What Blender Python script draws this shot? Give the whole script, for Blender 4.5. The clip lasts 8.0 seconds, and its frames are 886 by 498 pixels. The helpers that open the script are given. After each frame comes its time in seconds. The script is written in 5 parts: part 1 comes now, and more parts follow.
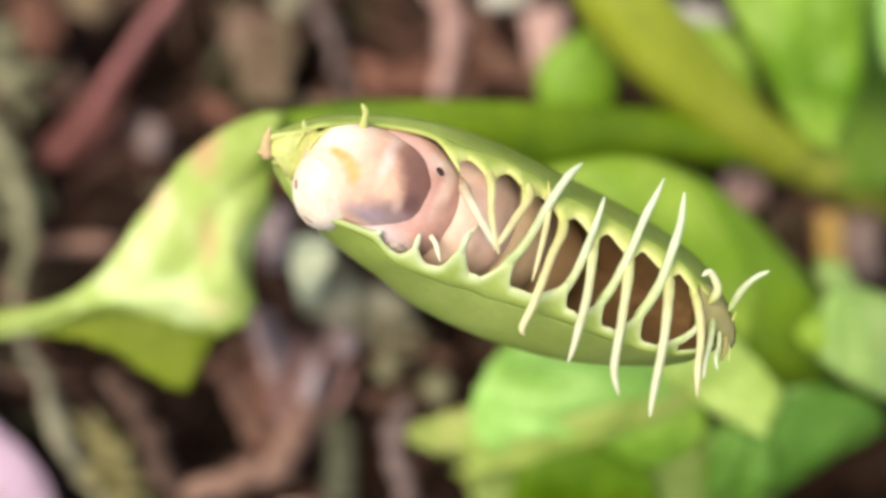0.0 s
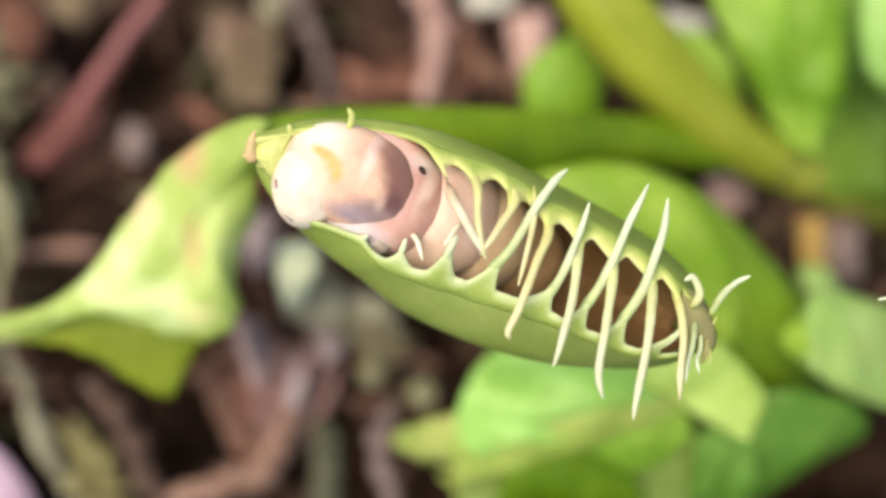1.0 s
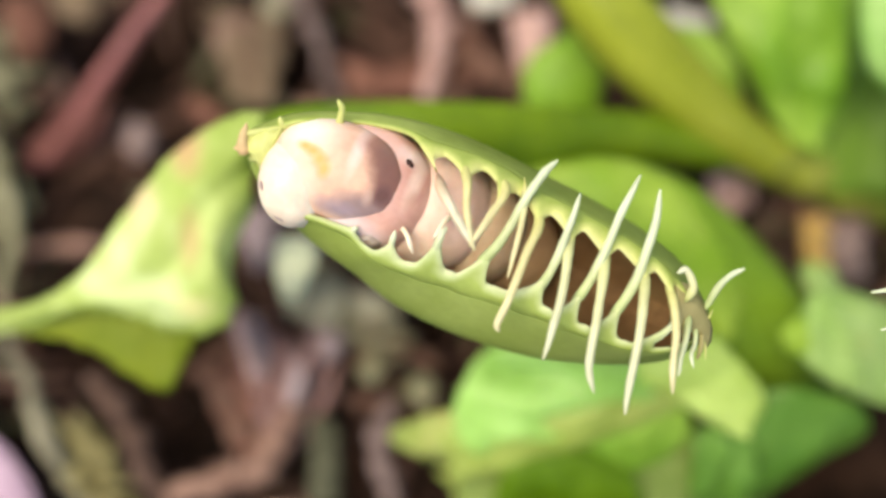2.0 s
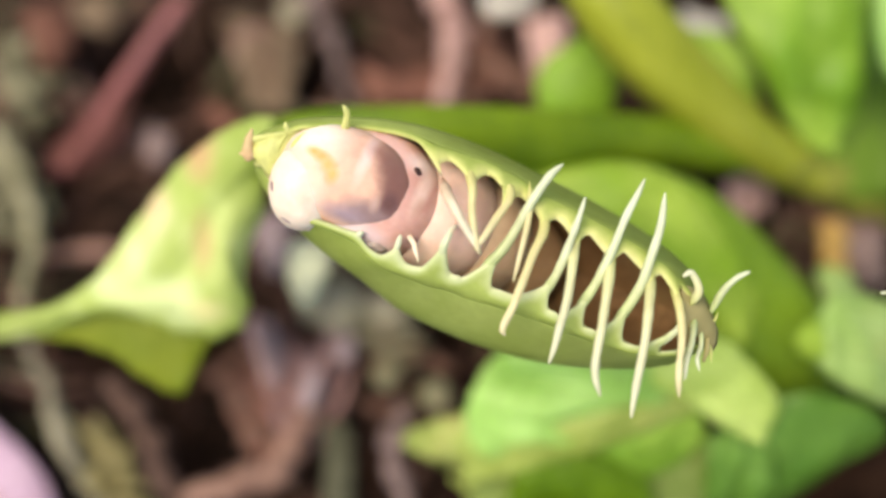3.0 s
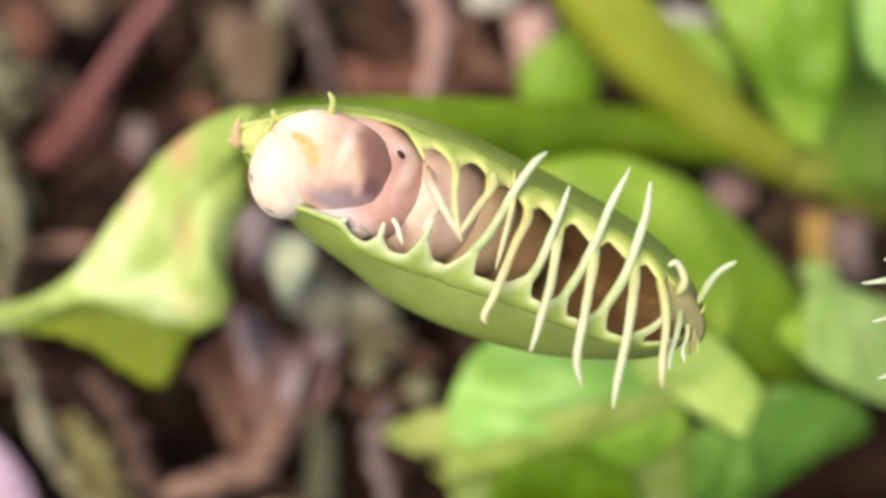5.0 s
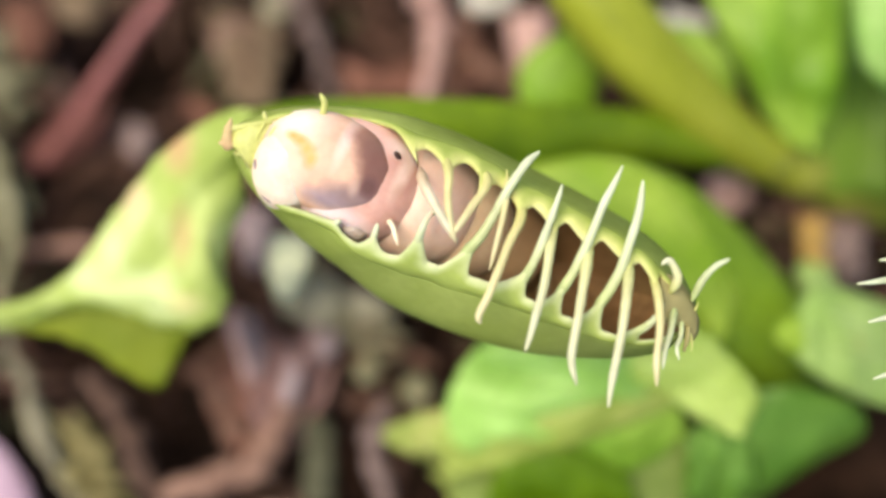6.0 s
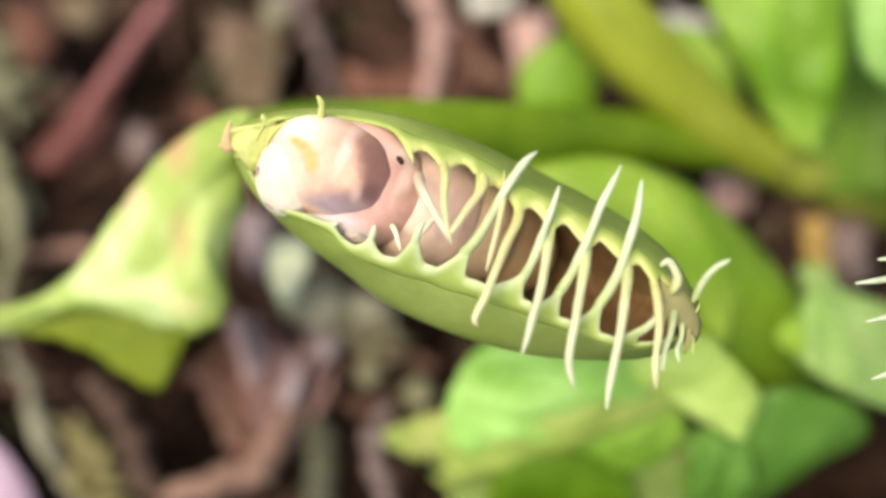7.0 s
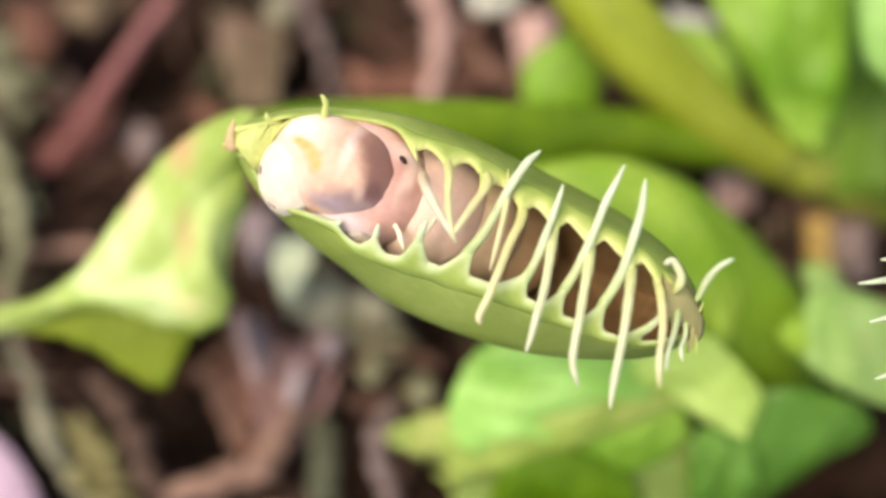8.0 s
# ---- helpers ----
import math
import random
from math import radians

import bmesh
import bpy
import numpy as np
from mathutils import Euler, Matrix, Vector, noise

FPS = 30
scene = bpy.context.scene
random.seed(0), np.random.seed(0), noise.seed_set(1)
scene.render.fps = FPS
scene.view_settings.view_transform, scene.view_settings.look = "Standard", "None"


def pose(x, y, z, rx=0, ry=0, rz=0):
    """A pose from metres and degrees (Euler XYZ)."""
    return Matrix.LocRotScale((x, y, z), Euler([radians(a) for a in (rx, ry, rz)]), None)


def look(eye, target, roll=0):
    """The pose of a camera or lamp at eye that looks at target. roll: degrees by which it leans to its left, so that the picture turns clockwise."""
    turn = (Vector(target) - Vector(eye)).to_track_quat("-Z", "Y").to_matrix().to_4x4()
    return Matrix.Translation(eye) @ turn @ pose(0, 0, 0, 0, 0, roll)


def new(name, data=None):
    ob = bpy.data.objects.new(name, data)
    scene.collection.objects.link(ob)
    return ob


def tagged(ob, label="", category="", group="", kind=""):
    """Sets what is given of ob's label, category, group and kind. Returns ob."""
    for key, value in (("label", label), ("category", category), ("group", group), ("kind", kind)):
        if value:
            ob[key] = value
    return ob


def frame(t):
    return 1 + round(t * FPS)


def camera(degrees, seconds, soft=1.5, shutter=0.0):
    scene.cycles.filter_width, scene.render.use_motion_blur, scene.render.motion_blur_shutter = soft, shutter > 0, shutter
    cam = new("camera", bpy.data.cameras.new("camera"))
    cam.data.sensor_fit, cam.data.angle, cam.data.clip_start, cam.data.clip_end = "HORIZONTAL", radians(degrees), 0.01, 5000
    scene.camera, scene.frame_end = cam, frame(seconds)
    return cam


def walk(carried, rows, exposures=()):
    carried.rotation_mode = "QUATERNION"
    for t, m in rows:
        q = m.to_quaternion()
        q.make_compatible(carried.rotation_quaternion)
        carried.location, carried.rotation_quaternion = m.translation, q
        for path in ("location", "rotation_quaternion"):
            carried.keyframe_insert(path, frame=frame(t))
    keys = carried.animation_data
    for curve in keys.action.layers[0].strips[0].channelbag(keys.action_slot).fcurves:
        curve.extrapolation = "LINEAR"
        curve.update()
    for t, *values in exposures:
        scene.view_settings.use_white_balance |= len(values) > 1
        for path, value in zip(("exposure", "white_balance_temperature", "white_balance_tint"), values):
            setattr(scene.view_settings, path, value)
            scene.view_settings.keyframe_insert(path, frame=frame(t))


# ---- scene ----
DEGREES = 50
MM = 0.001


def mm_pose(x, y, z, rx, ry, rz):
    """A pose from millimetres and degrees."""
    return pose(x * MM, y * MM, z * MM, rx, ry, rz)


# ---- camera: a phone held a hand's width above the plant, looking down ----
cam = camera(DEGREES, 8.0, soft=3.0)
cam.data.dof.use_dof = True
cam.data.dof.focus_distance = 0.0575
cam.data.dof.aperture_fstop = 8.8
CAMERA_ROWS = [
    (0, mm_pose(-0.000, -25.882, 96.593, 15.000, -0.000, -0.000)),
    (0.5, mm_pose(0.226, -26.491, 96.402, 15.476, -0.649, -0.249)),
    (1, mm_pose(-0.361, -25.490, 96.590, 15.083, -1.059, -0.331)),
    (1.5, mm_pose(1.928, -26.640, 96.141, 15.681, -0.086, -0.026)),
    (1.7, mm_pose(1.093, -26.423, 96.374, 15.506, -0.236, 0.070)),
    (2.8, mm_pose(2.902, -26.656, 96.048, 15.807, 1.420, 0.405)),
    (3, mm_pose(2.798, -27.049, 96.281, 16.188, 1.611, 0.547)),
    (3.5, mm_pose(3.401, -27.289, 96.099, 16.284, 1.611, 0.731)),
    (4, mm_pose(0.852, -27.474, 95.946, 15.666, 0.327, 0.267)),
    (4.5, mm_pose(1.266, -27.233, 96.064, 15.745, -0.160, 0.118)),
    (4.7, mm_pose(2.408, -27.491, 95.980, 16.123, 0.405, 0.270)),
    (5.8, mm_pose(3.487, -27.381, 95.774, 16.090, 1.085, 0.403)),
    (6, mm_pose(3.301, -27.788, 95.885, 16.397, 0.788, 0.465)),
    (6.5, mm_pose(4.221, -28.012, 95.678, 16.587, 1.183, 0.478)),
    (7, mm_pose(4.125, -28.087, 95.708, 16.755, 1.369, 0.494)),
    (7.5, mm_pose(4.177, -27.989, 95.851, 16.746, 1.408, 0.602)),
    (8, mm_pose(4.063, -27.883, 95.904, 16.511, 1.509, 0.560)),
]
KELVIN = 8500
EXPOSURES = ((0, 0.81, 2.2), (1.5, 0.82, 0.7), (3, 0.78, 6.6), (3.5, 0.75, 5.4), (4.5, 0.74, 3.4), (6, 0.82, 3.7), (6.5, 0.82, 1.2), (7.5, 0.92, 1.7), (8, 0.86, 2.7))
walk(cam, CAMERA_ROWS, exposures=[(t, stops, KELVIN, tint) for t, stops, tint in EXPOSURES])

# ---- light: bright soft daylight, hazy sun high on the left ----
SUN_ELEVATION, SUN_AZIMUTH = 68.0, 258.0
world = bpy.data.worlds.new("sky")
scene.world = world
world.use_nodes = True
wn = world.node_tree.nodes
wl = world.node_tree.links
sky = wn.new("ShaderNodeTexSky")
sky.sky_type, sky.sun_disc = "NISHITA", False
sky.sun_elevation, sky.sun_rotation = radians(SUN_ELEVATION), radians(SUN_AZIMUTH)
wn["Background"].inputs["Strength"].default_value = 0.15
wl.new(sky.outputs[0], wn["Background"].inputs["Color"])
sun_data = bpy.data.lights.new("sun", "SUN")
sun_data.energy, sun_data.angle, sun_data.color = 2.7, radians(45), (1.0, 0.95, 0.88)
sun = new("sun", sun_data)
_az, _el = radians(SUN_AZIMUTH), radians(SUN_ELEVATION)
sun.matrix_world = look(
    (math.sin(_az) * math.cos(_el), math.cos(_az) * math.cos(_el), math.sin(_el)), (0, 0, 0))


# ---- materials ----
def material(name):
    m = bpy.data.materials.new(name)
    m.use_nodes = True
    m.node_tree.nodes.clear()
    return m, m.node_tree.nodes, m.node_tree.links


def noise_node(n, l, scale, detail=4.0, coord="Object", rough=0.55, distortion=0.0):
    tc = n.new("ShaderNodeTexCoord")
    t = n.new("ShaderNodeTexNoise")
    t.inputs["Scale"].default_value = scale
    t.inputs["Detail"].default_value = detail
    t.inputs["Roughness"].default_value = rough
    t.inputs["Distortion"].default_value = distortion
    l.new(tc.outputs[coord], t.inputs["Vector"])
    return t.outputs["Fac"]


def ramp(n, l, fac, stops):
    r = n.new("ShaderNodeValToRGB")
    while len(r.color_ramp.elements) < len(stops):
        r.color_ramp.elements.new(0.5)
    for e, (p, c) in zip(r.color_ramp.elements, stops):
        e.position, e.color = p, (*c, 1.0)
    l.new(fac, r.inputs["Fac"])
    return r.outputs["Color"]


def mix_colour(n, l, fac, a, b, mode="MIX"):
    x = n.new("ShaderNodeMix")
    x.data_type, x.blend_type = "RGBA", mode
    for sock, v in ((x.inputs["Factor"], fac), (x.inputs["A"], a), (x.inputs["B"], b)):
        if isinstance(v, (int, float)):
            sock.default_value = v
        elif isinstance(v, tuple):
            sock.default_value = (*v, 1.0)
        else:
            l.new(v, sock)
    return x.outputs["Result"]


def bump_node(n, l, height, distance, strength=0.5):
    b = n.new("ShaderNodeBump")
    b.inputs["Strength"].default_value = strength
    b.inputs["Distance"].default_value = distance
    l.new(height, b.inputs["Height"])
    return b.outputs["Normal"]


def finish(n, l, colour, normal=None, rough=0.5, translucent=0.0, subsurface=0.0, radius=0.001, specular=0.4, through_colour=None):
    out = n.new("ShaderNodeOutputMaterial")
    p = n.new("ShaderNodeBsdfPrincipled")
    p.inputs["Specular IOR Level"].default_value = specular
    if isinstance(rough, (int, float)):
        p.inputs["Roughness"].default_value = rough
    else:
        l.new(rough, p.inputs["Roughness"])
    if isinstance(colour, tuple):
        p.inputs["Base Color"].default_value = (*colour, 1)
    else:
        l.new(colour, p.inputs["Base Color"])
    if normal is not None:
        l.new(normal, p.inputs["Normal"])
    if subsurface:
        p.inputs["Subsurface Weight"].default_value = subsurface
        p.inputs["Subsurface Radius"].default_value = (1.0, 0.55, 0.4)
        p.inputs["Subsurface Scale"].default_value = radius
    shader = p.outputs[0]
    if translucent:
        t = n.new("ShaderNodeBsdfTranslucent")
        c = through_colour if through_colour is not None else colour
        if isinstance(c, tuple):
            t.inputs["Color"].default_value = (*c, 1)
        else:
            l.new(c, t.inputs["Color"])
        mx = n.new("ShaderNodeMixShader")
        mx.inputs[0].default_value = translucent
        l.new(shader, mx.inputs[1])
        l.new(t.outputs[0], mx.inputs[2])
        shader = mx.outputs[0]
    l.new(shader, out.inputs["Surface"])


def marks_and_shading(n, l, c, a, patches):
    """Soft-edged patches, own marks and painted light and shade: (centre mm, radius mm, colour, softness) in the
    piece's own space.
    """
    if not patches:
        return c
    tc = n.new("ShaderNodeTexCoord")
    for centre, radius, colour, soft in patches:
        mp = n.new("ShaderNodeMapping")
        mp.inputs["Location"].default_value = [-v / r for v, r in zip(centre, radius)]
        mp.inputs["Scale"].default_value = [1 / (r * MM) for r in radius]
        l.new(tc.outputs["Object"], mp.inputs["Vector"])
        ln = n.new("ShaderNodeVectorMath")
        ln.operation = "LENGTH"
        l.new(mp.outputs[0], ln.inputs[0])
        wob = n.new("ShaderNodeMath")
        wob.operation = "MULTIPLY_ADD"
        l.new(a, wob.inputs[0])
        wob.inputs[1].default_value = 0.6
        less = n.new("ShaderNodeMath")
        less.operation = "SUBTRACT"
        less.inputs[1].default_value = 0.3
        l.new(ln.outputs["Value"], less.inputs[0])
        l.new(less.outputs[0], wob.inputs[2])
        mask = ramp(n, l, wob.outputs[0], [(max(0.0, 0.98 - soft), (1, 1, 1)), (1.0, (0, 0, 0))])
        c = mix_colour(n, l, mask, c, colour)
    return c


def leaf_material(name, dark, light, blush=None, rough=0.42, translucent=0.35, veins=16.0, blush_at=(0.55, 0.72), streak=0.8, speckle=0.7, relief_strength=0.6, patches=()):
    m, n, l = material(name)
    big = noise_node(n, l, 130.0, 3.0)
    fine = noise_node(n, l, 1400.0, 5.0)
    tc = n.new("ShaderNodeTexCoord")
    mp = n.new("ShaderNodeMapping")
    mp.inputs["Scale"].default_value = (veins, 1.3, 1.0)
    l.new(tc.outputs["UV"], mp.inputs["Vector"])
    vn = n.new("ShaderNodeTexNoise")
    vn.inputs["Scale"].default_value, vn.inputs["Detail"].default_value = 1.0, 3.0
    l.new(mp.outputs[0], vn.inputs["Vector"])
    c = ramp(n, l, big, [(0.35, dark), (0.65, light)])
    stripe = ramp(n, l, vn.outputs["Fac"], [(0.3, (0.72, 0.74, 0.6)), (0.7, (1.15, 1.12, 1.2))])
    c = mix_colour(n, l, streak, c, stripe, "MULTIPLY")
    speck = ramp(n, l, fine, [(0.35, (0.8, 0.8, 0.75)), (0.7, (1.1, 1.1, 1.1))])
    c = mix_colour(n, l, speckle, c, speck, "MULTIPLY")
    c = marks_and_shading(n, l, c, noise_node(n, l, 420.0, 4.0), patches)
    if blush:
        b = noise_node(n, l, 260.0, 3.0, distortion=0.6)
        mask = ramp(n, l, b, [(blush_at[0], (0, 0, 0)), (blush_at[1], (1, 1, 1))])
        c = mix_colour(n, l, mask, c, blush)
    h = mix_colour(n, l, 0.5, vn.outputs["Fac"], fine)
    finish(n, l, c, bump_node(n, l, h, 0.00035, relief_strength), rough, translucent, specular=0.28)
    return m


def bristle_material(name, root, middle, tip):
    """Green at the root, paling to the tip."""
    m, n, l = material(name)
    tc = n.new("ShaderNodeTexCoord")
    xyz = n.new("ShaderNodeSeparateXYZ")
    l.new(tc.outputs["UV"], xyz.inputs[0])
    c = ramp(n, l, xyz.outputs["Y"], [(0.04, root), (0.32, middle), (0.75, tip)])
    f = noise_node(n, l, 900.0, 4.0)
    c = mix_colour(n, l, 0.7, c, ramp(n, l, f, [(0.3, (0.8, 0.8, 0.74)), (0.7, (1.12, 1.12, 1.12))]), "MULTIPLY")
    finish(n, l, c, bump_node(n, l, f, 0.0002, 0.4), 0.36, 0.3)
    return m


def lining_material(name):
    """Inner face of a lobe: brown glands deep down, olive towards the lip."""
    m, n, l = material(name)
    tc = n.new("ShaderNodeTexCoord")
    xyz = n.new("ShaderNodeSeparateXYZ")
    l.new(tc.outputs["UV"], xyz.inputs[0])
    a = noise_node(n, l, 260.0, 4.0)
    f = noise_node(n, l, 1500.0, 4.0)
    deep = ramp(n, l, a, [(0.3, (0.33, 0.175, 0.085)), (0.55, (0.42, 0.24, 0.12)), (0.75, (0.48, 0.31, 0.15))])
    mask = ramp(n, l, xyz.outputs["X"], [(0.55, (0, 0, 0)), (0.95, (1, 1, 1))])
    c = mix_colour(n, l, mask, deep, (0.46, 0.38, 0.11))
    c = mix_colour(n, l, 0.6, c, ramp(n, l, f, [(0.3, (0.75, 0.72, 0.7)), (0.7, (1.15, 1.15, 1.15))]), "MULTIPLY")
    finish(n, l, c, bump_node(n, l, f, 0.0001, 0.5), 0.5, 0.5)
    return m


def rim_material(name, edge, band, skin):
    """A lip's skin: pale at its free edge, passing into the green of the lobe."""
    m, n, l = material(name)
    tc = n.new("ShaderNodeTexCoord")
    xyz = n.new("ShaderNodeSeparateXYZ")
    l.new(tc.outputs["UV"], xyz.inputs[0])
    a = noise_node(n, l, 700.0, 3.0)
    wob = n.new("ShaderNodeMath")
    wob.operation = "MULTIPLY_ADD"
    wob.inputs[1].default_value = 0.34
    l.new(a, wob.inputs[0])
    l.new(xyz.outputs["X"], wob.inputs[2])
    c = ramp(n, l, wob.outputs[0], [(0.2, edge), (0.38, band), (0.68, skin)])
    f = noise_node(n, l, 1600.0, 4.0)
    c = mix_colour(n, l, 0.4, c, ramp(n, l, f, [(0.3, (0.82, 0.82, 0.76)), (0.7, (1.1, 1.1, 1.1))]), "MULTIPLY")
    finish(n, l, c, bump_node(n, l, f, 0.0002, 0.2), 0.4, 0.42)
    return m


def mottled(name, stops, scale=300.0, fine=1800.0, rough=0.8, translucent=0.0, per_piece=0.0, depth=0.0005, specular=0.1):
    """A dry or earthy surface, coloured by noise, each piece of a joined heap a little different."""
    m, n, l = material(name)
    a = noise_node(n, l, scale, 4.0)
    if per_piece:
        geo = n.new("ShaderNodeNewGeometry")
        mx = n.new("ShaderNodeMix")
        mx.inputs[0].default_value = per_piece
        l.new(a, mx.inputs[2])
        l.new(geo.outputs["Random Per Island"], mx.inputs[3])
        a = mx.outputs[0]
    c = ramp(n, l, a, stops)
    f = noise_node(n, l, fine, 6.0)
    c = mix_colour(n, l, 0.8, c, ramp(n, l, f, [(0.3, (0.6, 0.6, 0.6)), (0.7, (1.25, 1.25, 1.25))]), "MULTIPLY")
    finish(n, l, c, bump_node(n, l, f, depth, 0.8), rough, translucent, specular=specular)
    return m


M_TRAP = leaf_material("trap_skin", (0.29, 0.38, 0.09), (0.40, 0.495, 0.155), rough=0.42, translucent=0.42, veins=7.0, streak=0.2, speckle=0.35, relief_strength=0.25)
M_RIM = rim_material("yellow_rim", (0.80, 0.78, 0.42), (0.72, 0.75, 0.31), (0.40, 0.50, 0.13))
M_RIM_MINT = rim_material("mint_rim", (0.76, 0.80, 0.56), (0.64, 0.72, 0.42), (0.40, 0.50, 0.14))
M_TOOTH = leaf_material("yellow_tooth", (0.66, 0.70, 0.24), (0.80, 0.81, 0.42), rough=0.4, translucent=0.45, veins=3.0, streak=0.2, speckle=0.4, relief_strength=0.3)
M_WEB = leaf_material("end_web", (0.74, 0.77, 0.30), (0.82, 0.84, 0.42), rough=0.4, translucent=0.45, veins=3.0, streak=0.3, relief_strength=0.3)
M_KNOB = leaf_material("tan_knob", (0.70, 0.44, 0.28), (0.84, 0.70, 0.42), rough=0.5, translucent=0.4, veins=3.0, streak=0.2, relief_strength=0.4)
M_LINING = lining_material("trap_lining")
M_LINING_FLOOR = mottled("lining_floor", [(0.3, (0.28, 0.15, 0.075)), (0.5, (0.36, 0.20, 0.10)), (0.75, (0.42, 0.26, 0.13))], 260.0, 1500.0, 0.55, 0.4, depth=0.0001)
M_BRISTLE_PALE = bristle_material("pale_bristle", (0.50, 0.60, 0.28), (0.62, 0.68, 0.44), (0.68, 0.73, 0.58))
M_BRISTLE_WARM = bristle_material("warm_bristle", (0.60, 0.60, 0.23), (0.70, 0.64, 0.35), (0.72, 0.66, 0.44))
M_BRISTLE_LIGHT = bristle_material("light_bristle", (0.56, 0.59, 0.25), (0.67, 0.66, 0.40), (0.69, 0.70, 0.54))
M_BRISTLE_ROSY = bristle_material("rosy_bristle", (0.62, 0.42, 0.33), (0.74, 0.60, 0.48), (0.80, 0.76, 0.64))
M_DRY_TIP = leaf_material("dry_tip", (0.37, 0.335, 0.15), (0.47, 0.42, 0.22), rough=0.55, translucent=0.4, veins=3.0, streak=0.3, speckle=0.4, relief_strength=0.2)
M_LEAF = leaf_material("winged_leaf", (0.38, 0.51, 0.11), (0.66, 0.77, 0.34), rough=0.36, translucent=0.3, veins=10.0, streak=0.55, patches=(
    # sheen along the folds painted pale, shaded hollows beside it painted darker
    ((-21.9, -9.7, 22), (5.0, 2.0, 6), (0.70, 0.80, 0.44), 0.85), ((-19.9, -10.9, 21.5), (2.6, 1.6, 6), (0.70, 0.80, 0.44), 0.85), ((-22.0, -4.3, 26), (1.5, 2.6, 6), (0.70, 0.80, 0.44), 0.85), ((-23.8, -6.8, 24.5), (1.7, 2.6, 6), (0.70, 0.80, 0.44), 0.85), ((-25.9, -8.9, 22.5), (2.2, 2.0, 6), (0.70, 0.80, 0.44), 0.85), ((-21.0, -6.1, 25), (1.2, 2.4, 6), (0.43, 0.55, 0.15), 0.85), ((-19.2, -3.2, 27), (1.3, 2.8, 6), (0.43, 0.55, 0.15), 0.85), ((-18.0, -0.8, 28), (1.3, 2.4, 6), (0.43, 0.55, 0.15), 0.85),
    # shade painted in beside the trap; then darker stalk, tan and cream blush
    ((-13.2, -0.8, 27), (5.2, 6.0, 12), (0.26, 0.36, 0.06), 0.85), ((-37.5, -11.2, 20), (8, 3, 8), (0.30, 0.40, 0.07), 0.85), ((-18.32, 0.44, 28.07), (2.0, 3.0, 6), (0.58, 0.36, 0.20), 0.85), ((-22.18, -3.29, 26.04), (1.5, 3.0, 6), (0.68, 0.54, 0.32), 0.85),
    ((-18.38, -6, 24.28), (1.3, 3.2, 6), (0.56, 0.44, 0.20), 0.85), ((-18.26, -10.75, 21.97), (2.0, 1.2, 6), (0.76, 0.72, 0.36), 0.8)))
# colour darkened for the shade that the top blade casts on this wing
M_LEAF_UNDER_SHADE = leaf_material("shaded_underside", (0.12, 0.165, 0.005), (0.22, 0.26, 0.018), rough=0.6, translucent=0.1, streak=0.4)
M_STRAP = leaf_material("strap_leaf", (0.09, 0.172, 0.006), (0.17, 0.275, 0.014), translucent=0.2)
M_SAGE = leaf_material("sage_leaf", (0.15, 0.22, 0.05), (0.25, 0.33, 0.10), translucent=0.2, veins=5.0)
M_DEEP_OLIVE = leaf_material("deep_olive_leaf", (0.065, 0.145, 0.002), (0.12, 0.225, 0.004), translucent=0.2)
M_OLIVE_LEAF = leaf_material("olive_leaf", (0.24, 0.33, 0.06), (0.38, 0.47, 0.13), (0.42, 0.38, 0.12), translucent=0.2, blush_at=(0.6, 0.8))
M_STALK = leaf_material("yellow_stalk", (0.235, 0.28, 0.026), (0.315, 0.355, 0.048), translucent=0.1)
M_SHEATH = leaf_material("olive_sheath", (0.14, 0.18, 0.025), (0.22, 0.25, 0.045), (0.20, 0.16, 0.05), translucent=0.1, blush_at=(0.5, 0.7))
M_BRIGHT = leaf_material("bright_leaf", (0.22, 0.42, 0.045), (0.40, 0.61, 0.12), (0.34, 0.36, 0.07), translucent=0.35, veins=4.0, streak=1.0, blush_at=(0.62, 0.85))
M_BROAD = leaf_material("broad_leaf", (0.16, 0.34, 0.03), (0.33, 0.53, 0.09), translucent=0.3, veins=4.0, streak=1.0)
M_NEON = leaf_material("neon_leaf", (0.28, 0.55, 0.10), (0.48, 0.78, 0.26), rough=0.3, translucent=0.35, streak=0.45)
M_LIME = leaf_material("lime_leaf", (0.42, 0.61, 0.11), (0.60, 0.77, 0.25), translucent=0.35)
M_CRESCENT = leaf_material("crescent_leaf", (0.25, 0.44, 0.04), (0.42, 0.60, 0.10), translucent=0.35)
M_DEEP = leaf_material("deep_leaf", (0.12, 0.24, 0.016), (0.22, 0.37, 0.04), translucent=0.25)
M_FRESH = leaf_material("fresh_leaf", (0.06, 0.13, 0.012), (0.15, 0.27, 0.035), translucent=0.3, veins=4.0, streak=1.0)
M_MINT_LEAF = leaf_material("mint_leaf", (0.26, 0.50, 0.13), (0.40, 0.63, 0.23), translucent=0.35, veins=4.0, streak=0.5)
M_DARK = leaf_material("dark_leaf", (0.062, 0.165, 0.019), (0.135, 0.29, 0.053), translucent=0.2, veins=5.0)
M_RAGGED = leaf_material("ragged_lobe", (0.33, 0.42, 0.11), (0.48, 0.57, 0.20), (0.40, 0.34, 0.12), translucent=0.3, blush_at=(0.55, 0.75))
M_PALE = leaf_material("pale_leaf", (0.27, 0.46, 0.115), (0.45, 0.62, 0.25), (0.5, 0.46, 0.12), translucent=0.3, blush_at=(0.66, 0.85))
